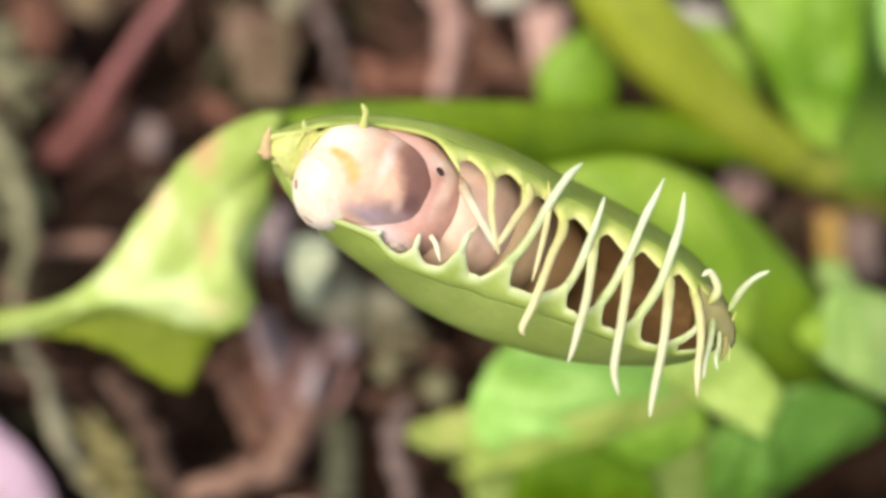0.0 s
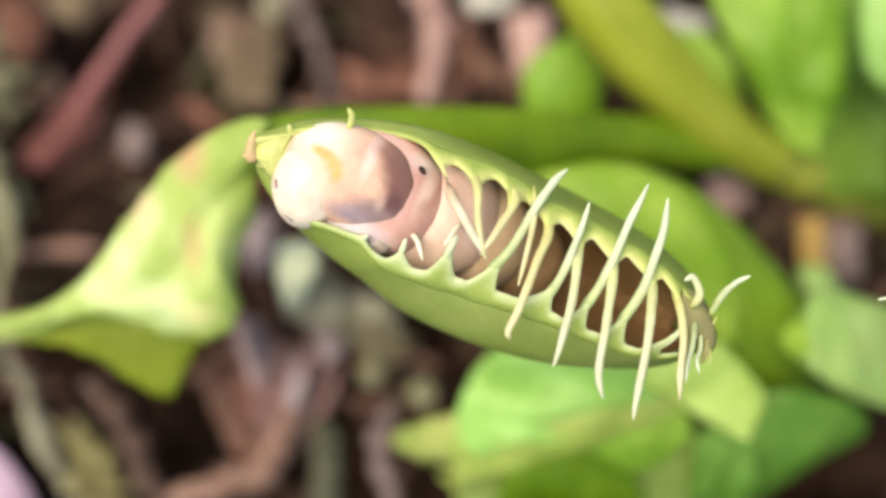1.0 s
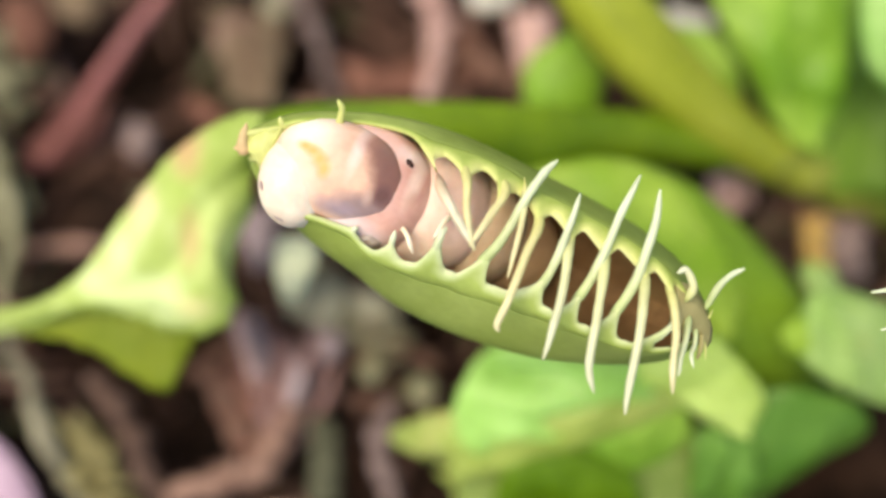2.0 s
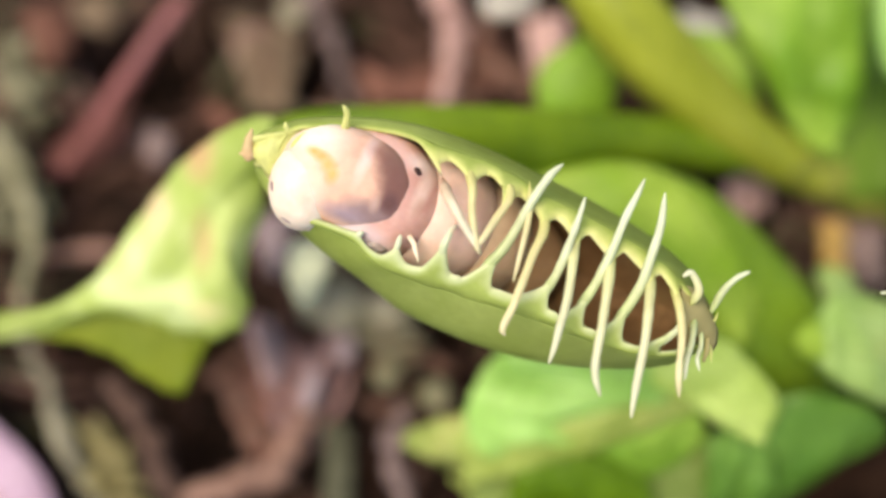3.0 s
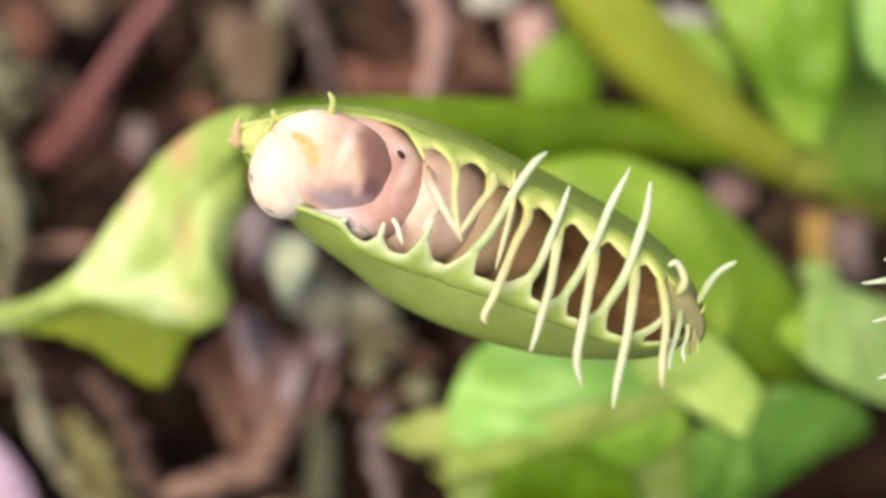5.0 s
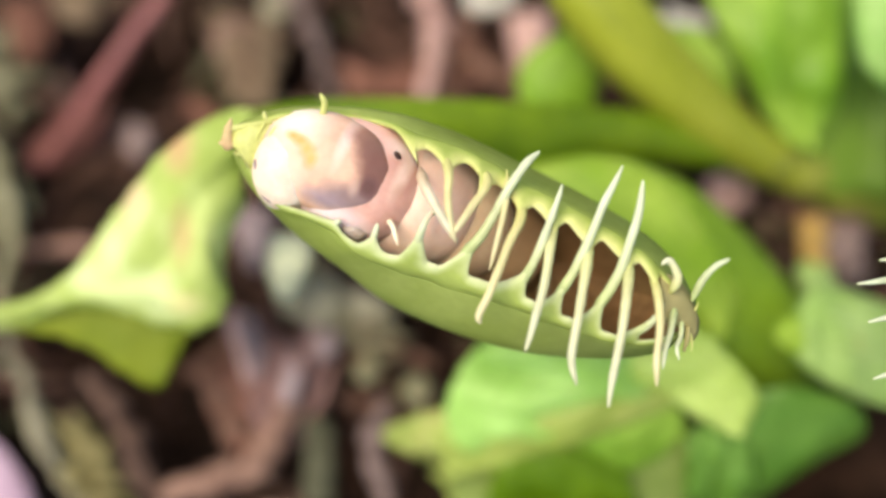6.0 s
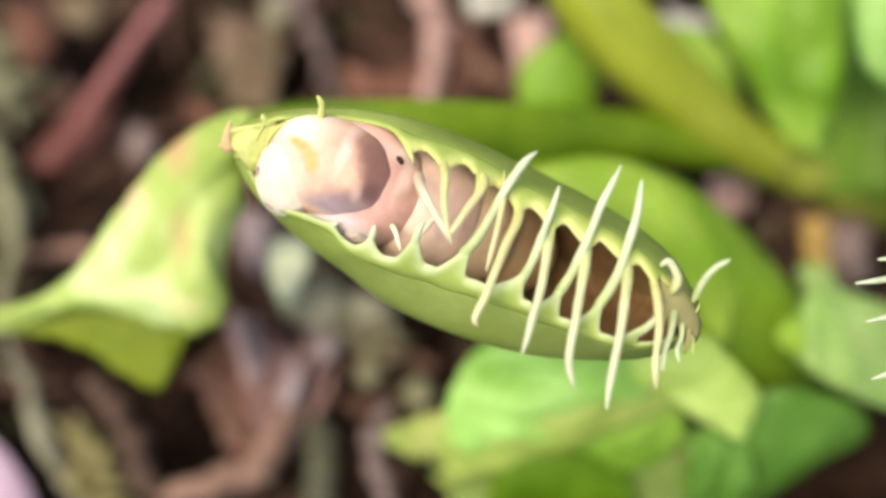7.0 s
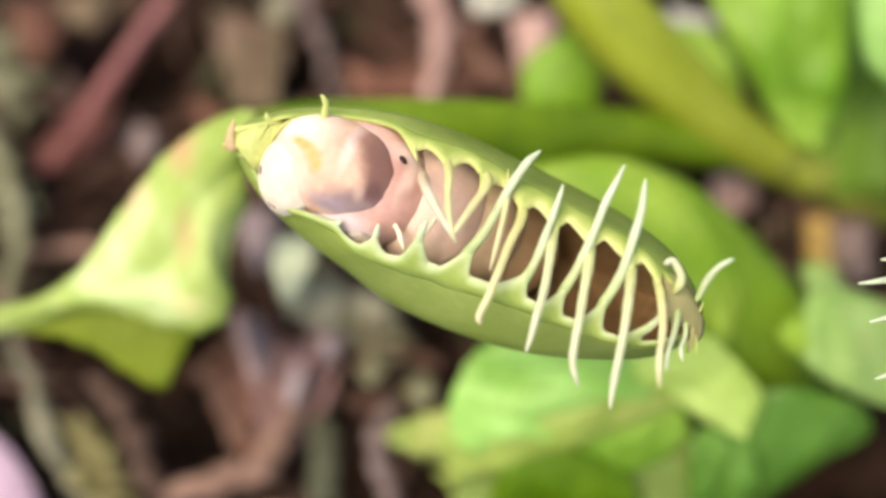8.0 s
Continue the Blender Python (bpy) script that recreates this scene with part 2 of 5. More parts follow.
M_SOIL = mottled("soil", [(0.3, (0.00684, 0.00376, 0.00291)), (0.5, (0.0182, 0.0094, 0.00679)), (0.75, (0.057, 0.0291, 0.0213))], 160.0, 900.0, 0.9, depth=0.001)
M_FIBRE = mottled("fibre", [(0.1, (0.0912, 0.047, 0.0388)), (0.5, (0.274, 0.16, 0.136)), (0.9, (0.57, 0.395, 0.349))], 200.0, 1300.0, 0.8, per_piece=0.7)
M_LITTER = mottled("litter", [(0.1, (0.0114, 0.00564, 0.00485)), (0.4, (0.0513, 0.0254, 0.0194)), (0.68, (0.148, 0.078, 0.0621)), (0.92, (0.342, 0.202, 0.175))], 200.0, 1300.0, 0.8, per_piece=0.7)
M_MOSS = mottled("moss", [(0.1, (0.03, 0.03, 0.012)), (0.5, (0.08, 0.08, 0.042)), (0.9, (0.22, 0.21, 0.145))], 200.0, 1300.0, 0.8, per_piece=0.7)
M_PALE_MOSS = mottled("pale_moss", [(0.3, (0.16, 0.15, 0.09)), (0.7, (0.40, 0.375, 0.26))], 220.0, 1200.0, 0.8, 0.2)
M_RED = mottled("red_blade", [(0.3, (0.09, 0.034, 0.03)), (0.7, (0.22, 0.083, 0.078))], 150.0, 900.0, 0.5, 0.15)
M_ROSE = mottled("rosy_stalk", [(0.3, (0.28, 0.095, 0.10)), (0.7, (0.50, 0.22, 0.23))], 150.0, 900.0, 0.5, 0.15)
M_LILAC = mottled("lilac_leaf", [(0.3, (0.44, 0.29, 0.42)), (0.7, (0.60, 0.44, 0.58))], 120.0, 900.0, 0.5, 0.15)
M_TAN = mottled("tan_litter", [(0.3, (0.0798, 0.0414, 0.032)), (0.7, (0.217, 0.117, 0.0921))], 220.0, 1200.0, 0.7, 0.1)
M_RUST = mottled("rust_leaf", [(0.3, (0.0912, 0.0376, 0.0272)), (0.7, (0.228, 0.103, 0.0795))], 220.0, 1200.0, 0.6, 0.1)
M_PINK = mottled("pink_litter", [(0.3, (0.194, 0.0987, 0.0951)), (0.7, (0.41, 0.24, 0.233))], 220.0, 1200.0, 0.6, 0.1)
M_PINK_PALE = mottled("pale_pink_litter", [(0.3, (0.388, 0.226, 0.213)), (0.7, (0.661, 0.432, 0.417))], 220.0, 1200.0, 0.6, 0.1)
M_SALMON = mottled("salmon_stem", [(0.3, (0.15, 0.08, 0.065)), (0.7, (0.30, 0.18, 0.15))], 220.0, 1200.0, 0.7)
M_MAUVE = mottled("mauve_litter", [(0.3, (0.11, 0.075, 0.075)), (0.7, (0.27, 0.195, 0.195))], 220.0, 1200.0, 0.7, 0.1)
M_MAUVE_PALE = mottled("pale_mauve_litter", [(0.3, (0.26, 0.19, 0.21)), (0.7, (0.44, 0.34, 0.37))], 220.0, 1200.0, 0.7, 0.1)
M_OCHRE = mottled("ochre_leaf", [(0.3, (0.28, 0.16, 0.05)), (0.7, (0.46, 0.30, 0.11))], 220.0, 1200.0, 0.6, 0.15)
M_OLIVE = mottled("olive_moss", [(0.3, (0.16, 0.135, 0.06)), (0.7, (0.31, 0.27, 0.14))], 220.0, 1200.0, 0.8)
M_BROWN = mottled("brown_stem", [(0.3, (0.06, 0.035, 0.03)), (0.7, (0.15, 0.09, 0.075))], 220.0, 1200.0, 0.7)
M_STRAW = mottled("straw_stem", [(0.3, (0.17, 0.15, 0.11)), (0.7, (0.36, 0.33, 0.25))], 220.0, 1200.0, 0.7)
M_STRAW_BROWN = mottled("straw_scrap", [(0.3, (0.10, 0.068, 0.046)), (0.7, (0.24, 0.17, 0.12))], 220.0, 1200.0, 0.7, 0.1)
M_OLIVE_DARK = mottled("dark_moss", [(0.3, (0.12, 0.105, 0.065)), (0.7, (0.29, 0.26, 0.18))], 220.0, 1200.0, 0.8, 0.1)
M_GREYGREEN = mottled("grey_green", [(0.3, (0.045, 0.045, 0.03)), (0.7, (0.11, 0.11, 0.075))], 220.0, 1200.0, 0.7, 0.1)
M_MINT = mottled("mint_blade", [(0.3, (0.62, 0.65, 0.46)), (0.7, (0.76, 0.78, 0.60))], 220.0, 1200.0, 0.6, 0.15)
M_WHITE = mottled("white_grit", [(0.3, (0.5, 0.46, 0.42)), (0.7, (0.75, 0.72, 0.68))], 220.0, 1200.0, 0.7)


def flesh(name, base, light, patches=(), rough=0.5):
    """Moist translucent skin; patches: (centre mm, radius mm, colour, softness) in the piece's own space."""
    m, n, l = material(name)
    a = noise_node(n, l, 420.0, 4.0)
    f = noise_node(n, l, 1800.0, 5.0)
    c = ramp(n, l, a, [(0.35, base), (0.65, light)])
    c = marks_and_shading(n, l, c, a, patches)
    c = mix_colour(n, l, 0.3, c, ramp(n, l, f, [(0.3, (0.8, 0.76, 0.76)), (0.7, (1.1, 1.1, 1.1))]), "MULTIPLY")
    finish(n, l, c, bump_node(n, l, f, 0.0002, 0.15), rough, 0.0, 0.35, 0.0008, 0.5)
    return m


# ---- mesh helpers (millimetres in, metres out) ----
def smooth_line(points, count):
    """count points along a Catmull-Rom curve through the given ones."""
    p = [Vector(q) for q in points]
    if len(p) == 1:
        return [p[0].copy() for _ in range(count)]
    ext = [p[0] * 2 - p[1]] + p + [p[-1] * 2 - p[-2]]
    out = []
    for i in range(count):
        x = i / (count - 1) * (len(p) - 1)
        k = min(int(x), len(p) - 2)
        t = x - k
        a, b, c, d = ext[k:k + 4]
        out.append(0.5 * ((2 * b) + (c - a) * t + (2 * a - 5 * b + 4 * c - d) * t * t + (3 * b - a - 3 * c + d) * t ** 3))
    return out


def along(values, x):
    """Linear interpolation in a short list, x from 0 to 1."""
    y = x * (len(values) - 1)
    k = min(int(y), len(values) - 2)
    return values[k] + (values[k + 1] - values[k]) * (y - k)


def tube(bm, points, radii, sides=8, count=16, flat=1.0, uneven=0.0):
    """A round or flattened stem along a line; uneven gnaws at its width and course."""
    line = smooth_line(points, count)
    if uneven:
        line = [p + noise.noise_vector(p * 0.45) * uneven * radii[len(radii) // 2] * 1.6 for p in line]
    uv = bm.loops.layers.uv.verify()
    side = None
    rings = []
    for i, p in enumerate(line):
        t = (line[min(i + 1, count - 1)] - line[max(i - 1, 0)]).normalized()
        if side is None:
            side = t.orthogonal().normalized()
        side = (side - t * side.dot(t)).normalized()
        up = t.cross(side)
        r = max(along(radii, i / (count - 1)), 0.01) * (1 + uneven * noise.noise(p * 1.3))
        ring = []
        for j in range(sides):
            a = 2 * math.pi * j / sides
            ring.append(bm.verts.new((p + side * math.cos(a) * r + up * math.sin(a) * r * flat) * MM))
        rings.append(ring)
    for i in range(count - 1):
        for j in range(sides):
            k = (j + 1) % sides
            f = bm.faces.new((rings[i][j], rings[i][k], rings[i + 1][k], rings[i + 1][j]))
            f.smooth = True
            for lp, (u, v) in zip(f.loops, ((j, i), (j + 1, i), (j + 1, i + 1), (j, i + 1))):
                lp[uv].uv = (u / sides, v / (count - 1))
    bm.faces.new(list(reversed(rings[0])))
    bm.faces.new(rings[-1])
    return bm


def sheet(bm, rows, thick):
    """A closed thin solid over a grid of points: thick in the middle, thin at its rim."""
    n, k = len(rows), len(rows[0])
    uv = bm.loops.layers.uv.verify()
    top, low = [], []
    for i in range(n):
        tr, lr = [], []
        for j in range(k):
            du = rows[min(i + 1, n - 1)][j] - rows[max(i - 1, 0)][j]
            dv = rows[i][min(j + 1, k - 1)] - rows[i][max(j - 1, 0)]
            nrm = du.cross(dv)
            nrm = nrm.normalized() if nrm.length > 1e-9 else Vector((0, 0, 1))
            e = min(j, k - 1 - j, i, n - 1 - i)
            h = thick * (0.3 if e == 0 else 0.8 if e == 1 else 1.0) / 2
            tr.append(bm.verts.new((rows[i][j] + nrm * h) * MM))
            lr.append(bm.verts.new((rows[i][j] - nrm * h) * MM))
        top.append(tr)
        low.append(lr)
    for i in range(n - 1):
        for j in range(k - 1):
            for g, turn in ((top, False), (low, True)):
                q = [(i, j), (i + 1, j), (i + 1, j + 1), (i, j + 1)]
                if turn:
                    q.reverse()
                f = bm.faces.new([g[a][b] for a, b in q])
                f.smooth = True
                for lp, (a, b) in zip(f.loops, q):
                    lp[uv].uv = (b / (k - 1), a / (n - 1))
    border = ([(i, 0) for i in range(n)] + [(n - 1, j) for j in range(1, k)]
              + [(i, k - 1) for i in range(n - 2, -1, -1)] + [(0, j) for j in range(k - 2, 0, -1)])
    for a, b in zip(border, border[1:] + border[:1]):
        f = bm.faces.new((top[a[0]][a[1]], low[a[0]][a[1]], low[b[0]][b[1]], top[b[0]][b[1]]))
        f.smooth = True
    bmesh.ops.recalc_face_normals(bm, faces=bm.faces)
    return bm


def blade(bm, one, two, n=28, k=11, bulge=1.0, thick=0.5, ragged=0.0, wave=0.0, seed=0, keel=0.0, scallop=0.0, ridge=0.0):
    """A leaf blade between two edge lines; bulge arches it, keel folds it along the middle, scallop bites teeth into the second edge, ridge pleats it lengthwise."""
    a, b = smooth_line(one, n), smooth_line(two, n)
    rows = []
    for i in range(n):
        across = b[i] - a[i]
        t = (a[min(i + 1, n - 1)] + b[min(i + 1, n - 1)] - a[max(i - 1, 0)] - b[max(i - 1, 0)])
        nrm = across.cross(t)
        nrm = nrm.normalized() if nrm.length > 1e-9 else Vector((0, 0, 1))
        if nrm.z < 0:
            nrm = -nrm
        row = []
        for j in range(k):
            x = j / (k - 1)
            w = noise.noise(Vector((x * 2.3 + seed * 7.1, i / n * 5.0, seed)))
            e = noise.noise(Vector((i * 0.55, seed * 3.3 + (5 if j > k / 2 else 0), 1.5)))
            edge = max(0.0, abs(2 * x - 1) - 0.6) / 0.4
            s = x + (1.0 if x > 0.5 else -0.4) * edge * ragged * (e + 0.5 * abs(e))
            if x > 0.5:
                s += edge * scallop * (abs(math.sin(i * 0.5)) - 0.6)
            row.append(a[i] + across * s + nrm * (bulge * (1 - (2 * x - 1) ** 2) + wave * w * (1 - 0.8 * (2 * x - 1) ** 6) + ridge * math.sin(x * 10.5 + 1.2 * math.sin(i / n * 4 + seed)) * (1 - (2 * x - 1) ** 4) - keel * max(0, 1 - abs(2 * x - 1) * 3)))
        rows.append(row)
    return sheet(bm, rows, thick)


def ellipsoid(bm, radii, rings=22, sides=36, wrinkle=0.0, seed=0, power=2.0):
    """A soft lump with its poles on the x axis."""
    verts = []
    for i in range(rings + 1):
        th = math.pi * i / rings
        ring = []
        for j in range(sides if 0 < i < rings else 1):
            ph = 2 * math.pi * j / sides
            d = Vector((-math.cos(th), math.sin(th) * math.cos(ph), math.sin(th) * math.sin(ph)))
            s = 1 + wrinkle * (noise.noise(d * 2.2 + Vector((seed, 0, 0))) + 0.4 * noise.noise(d * 6 + Vector((0, seed, 0))))
            s *= (abs(d.x) ** power + abs(d.y) ** power + abs(d.z) ** power) ** (-1 / power)
            ring.append(bm.verts.new(Vector((d.x * radii[0], d.y * radii[1], d.z * radii[2])) * s * MM))
        verts.append(ring)
    for i in range(rings):
        a, b = verts[i], verts[i + 1]
        for j in range(sides):
            k = (j + 1) % sides
            if len(a) == 1:
                f = bm.faces.new((a[0], b[k], b[j]))
            elif len(b) == 1:
                f = bm.faces.new((a[j], a[k], b[0]))
            else:
                f = bm.faces.new((a[j], a[k], b[k], b[j]))
            f.smooth = True
    bmesh.ops.recalc_face_normals(bm, faces=bm.faces)
    return bm


def mesh_object(name, bm, mat):
    me = bpy.data.meshes.new(name)
    bm.to_mesh(me)
    bm.free()
    me.materials.append(mat)
    return new(name, me)


def part(name, bm, mat, parent, label=""):
    ob = mesh_object(name, bm, mat)
    ob.parent = parent
    if label:
        tagged(ob, label)
    return ob


def empty(name, m=None):
    ob = new(name)
    ob.empty_display_size = 0.002
    if m is not None:
        ob.matrix_world = m
    return ob


# ---- the ground ----
# hollows in the soil: place, depth and half width in mm
HOLLOWS = [(-24.84, -18.67, 10, 6.5), (-37.5, 21.5, 7, 3.5), (-31.12, 24.25, 8, 4.5), (-15.16, 22.81, 8, 4), (-7.62, -22.55, 7, 3.5), (-0.9, -7.18, 7, 4.5), (-24.53, -7.92, 7, 3.5), (-37.57, -11.05, 6, 4), (40.12, -23.32, 8, 6), (43.8, -21.05, 12, 10)]


def relief(x, y):
    """Height of the soil in mm, by place in mm."""
    r = math.hypot(x, y)
    h = 3.2 * noise.noise(Vector((x / 16, y / 16, 0.3))) + 1.6 * noise.noise(Vector((x / 5, y / 5, 4.1)))
    h += 0.7 * noise.noise(Vector((x / 1.9, y / 1.9, 9.0)))
    for cx, cy, depth, wide in HOLLOWS:
        h -= depth * math.exp(-((x - cx) ** 2 + (y - cy) ** 2) / wide ** 2)
    return h * (1 if r < 150 else 150 / r) - 1.5


def build_ground():
    bm = bmesh.new()
    fine = [i * 0.9 for i in range(-75, 76)]
    far = [80, 100, 130, 180, 260, 400, 700, 1300, 3000, 8000, 30000, 200000]
    line = [-v for v in reversed(far)] + fine + far
    grid = [[bm.verts.new((x * MM, y * MM, relief(x, y) * MM)) for y in line] for x in line]
    for i in range(len(line) - 1):
        for j in range(len(line) - 1):
            f = bm.faces.new((grid[i][j], grid[i + 1][j], grid[i + 1][j + 1], grid[i][j + 1]))
            f.smooth = True
    tagged(mesh_object("ground", bm, M_SOIL), "dark brown peaty soil under plant litter", "ground", kind="structure")


build_ground()


def litter_heap(name, mat, count, seed, length, radius, label, span=(75, 52)):
    """Loose bits of dead moss and stems strewn over the soil, too many to count."""
    rng = random.Random(seed)
    bm = bmesh.new()
    for _ in range(count):
        x, y = rng.uniform(-span[0], span[0]), rng.uniform(-span[1], span[1])
        a = rng.uniform(0, math.pi)
        ln, r = rng.uniform(*length), rng.uniform(*radius)
        if any(math.hypot(x - cx, y - cy) < wide * 0.95 for cx, cy, _, wide in HOLLOWS):
            continue
        pts = []
        for k in (-0.5, -0.15, 0.2, 0.5):
            px = x + math.cos(a) * ln * k + rng.uniform(-0.12, 0.12) * ln
            py = y + math.sin(a) * ln * k + rng.uniform(-0.12, 0.12) * ln
            pts.append((px, py, relief(px, py) + r * 0.5 + rng.uniform(0, 1.6)))
        tube(bm, pts, (r * 0.5, r, r * 0.8, r * 0.3), 6, 7, rng.uniform(0.35, 1.0))
    tagged(mesh_object(name, bm, mat), label, "plant litter", kind="stuff")


litter_heap("dead_stem_litter", M_LITTER, 900, 3, (4, 13), (0.25, 1.0), "brown dead moss and stem bits strewn on soil")
litter_heap("moss_strands", M_MOSS, 260, 8, (4, 12), (0.2, 0.7), "olive and grey moss strands lying on soil")

litter_heap("root_fibres", M_FIBRE, 130, 15, (9, 22), (0.15, 0.38), "thin pale dry root fibres strewn on soil")


# ---- the flytrap ----
def lobe_rows(lip, out, mid, n, k, inset=0.0):
    """Rows of a lobe from the midrib, round its bulge, to the lip."""
    lips, outs, mids = smooth_line(lip, n), smooth_line(out, n), smooth_line(mid, n)
    rows = []
    for i in range(n):
        m, o, e = mids[i], outs[i], lips[i]
        low = m * 0.45 + o * 0.55
        low.z = m.z * 0.72 + o.z * 0.28
        low += (o - m) * 0.18
        line = smooth_line((m, low, o, e), k)
        if inset:
            centre = (m + o + e) / 3
            line = [p + (centre - p).normalized() * min(inset, (centre - p).length * 0.5) * (1 - 0.7 * (j / (k - 1)) ** 4) for j, p in enumerate(line)]
        rows.append(line)
    return rows


TRAP_ROWS = [
    (0, mm_pose(3.398, -10.454, 40.680, 13.908, 5.675, -21.768)),
    (0.5, mm_pose(3.463, -10.365, 40.397, 14.025, 7.497, -21.480)),
    (1, mm_pose(3.285, -10.176, 40.388, 13.992, 6.952, -21.628)),
    (1.5, mm_pose(3.298, -10.449, 40.360, 13.127, 6.888, -21.703)),
    (1.7, mm_pose(3.331, -10.398, 40.641, 13.654, 5.923, -21.822)),
    (2.8, mm_pose(3.365, -10.319, 40.740, 13.874, 5.555, -21.829)),
    (3, mm_pose(3.338, -10.542, 40.672, 13.139, 7.119, -21.320)),
    (3.5, mm_pose(3.279, -10.438, 40.691, 13.242, 7.163, -21.139)),
    (4, mm_pose(3.411, -10.412, 40.692, 13.344, 6.360, -21.657)),
    (4.5, mm_pose(3.272, -10.259, 40.604, 13.830, 3.407, -22.646)),
    (4.7, mm_pose(3.503, -10.388, 40.615, 13.920, 4.183, -22.704)),
    (5.8, mm_pose(3.491, -10.347, 40.696, 14.618, 3.865, -22.037)),
    (6, mm_pose(3.317, -10.469, 40.788, 14.257, 4.756, -21.717)),
    (6.5, mm_pose(3.521, -10.659, 40.906, 14.782, 3.958, -22.014)),
    (7, mm_pose(3.451, -10.596, 40.980, 15.460, 3.423, -22.052)),
    (7.5, mm_pose(3.387, -10.689, 41.163, 15.317, 3.250, -22.035)),
    (8, mm_pose(3.456, -10.548, 41.079, 14.913, 3.467, -22.062)),
]
TRAP_REST = TRAP_ROWS[0][1]
UPPER_LIP = ((-15.42, 0.63, -2), (-12.99, 2.29, -0.3), (-11.5, 3.08, -0.5), (-10.02, 3.75, -0.9), (-6.87, 4.43, -0.5), (-4.38, 4.29, 0.4), (-2.24, 4.51, 0.6), (-0.01, 4.45, 0.7), (2.19, 3.98, 0.8), (4.82, 3.77, 0.9), (7.47, 3.46, 1), (10.01, 2.98, 1), (11.94, 2.33, 0.8), (14.63, 0.68, 0))
UPPER_OUT = ((-15.75, 0.8, -2.4), (-13.13, 2.87, -2), (-9.5, 4.37, -2), (-6.39, 5.25, -2.4), (-3.42, 5.63, -2.8), (-0.65, 5.59, -3), (3.01, 5.35, -3.2), (6.52, 5.07, -3.4), (9.86, 4.51, -3.2), (13, 3.38, -2.8), (15.44, 1.08, -1.6))
MIDRIB = ((-15.41, -0.01, -4.05), (-12.23, 0.3, -6.22), (-8.19, 0.23, -8.08), (-3.98, 0.3, -9.01), (0.33, 0.36, -9.32), (4.61, 0.4, -9.01), (8.35, 0.46, -8.39), (11.52, 0.36, -7.15), (13.98, 0.26, -5.29), (15.73, 0.16, -2.5))
LOWER_LIP = ((-14.67, -0.5, -2), (-13.43, -1.42, -1.4), (-11.99, -2.31, -0.8), (-10.55, -2.68, -0.2), (-8.84, -2.53, 0.2), (-7.09, -2.57, 0.5), (-5.48, -3.28, 0.6), (-3.1, -3.22, 0.6), (-0.48, -2.87, 0.6), (2.36, -2.65, 0.7), (5.01, -2.43, 0.8), (7.94, -2.52, 0.9), (10.98, -2.46, 0.9), (13.05, -1.75, 0.8), (14.9, -0.53, 0))
LOWER_OUT = ((-15.02, -0.67, -2.4), (-13.68, -1.8, -2.4), (-12.3, -2.57, -2.4), (-10.58, -3.41, -2.6), (-8.56, -4.09, -2.8), (-6.25, -4.68, -3.2), (-2.67, -5.61, -3.6), (1.78, -5.77, -3.6), (6.51, -5.22, -3.6), (10.81, -3.86, -3.2), (13.97, -2.24, -2.8), (15.65, -0.04, -1.6))


# bristles: root on the lip to tip; thickness; pale or warm
LOWER_BRISTLES = (
    (((-7.28, -2.57, 0.5), (-6.99, -2.36, 0.75), (-6.77, -2.09, 1.0)), 0.22, 0),
    (((-4.51, -2.98, 0.5), (-4.52, -2.26, 0.75), (-4.58, -1.42, 1.0)), 0.24, 0),
    (((-1.83, -2.54, 0.7), (-1.89, -1.57, 1.4), (-1.92, -0.7, 2.0), (-1.84, -0.05, 1.9)), 0.27, 0),
    (((0.42, -2.2, 0.7), (1.36, 0.21, 1.23), (1.79, 3.11, 1.7), (2.22, 5.09, 1.98), (2.69, 6.12, 1.9)), 0.32, 0),
    (((4.46, -2.15, 0.7), (4.89, -0.04, 1.4), (4.84, 2.43, 2.0), (4.64, 4.76, 1.9)), 0.29, 0),
    (((6.71, -2.31, 0.7), (7.26, 0.11, 1.23), (7.37, 2.52, 1.7), (7.35, 4.9, 1.98), (7.51, 7.15, 1.9)), 0.31, 0),
    (((9.13, -2.18, 0.7), (9.7, 0.39, 1.23), (9.66, 2.82, 1.7), (9.45, 4.87, 1.98), (8.95, 6.85, 1.9)), 0.3, 0),
    (((11.69, -2.07, 0.7), (12.38, -1.08, 1.4), (12.69, -0.06, 2.0), (12.71, 0.65, 1.9)), 0.22, 0),
)
LOWER_ARCHES = ((-5.63, -2.94, 0.8), (-3.14, -2.8, 0.9), (-0.5, -2.33, 1), (2.26, -2.14, 1), (5.66, -2.11, 1.1), (8.08, -2.2, 1.1), (10.64, -2.15, 1.1))
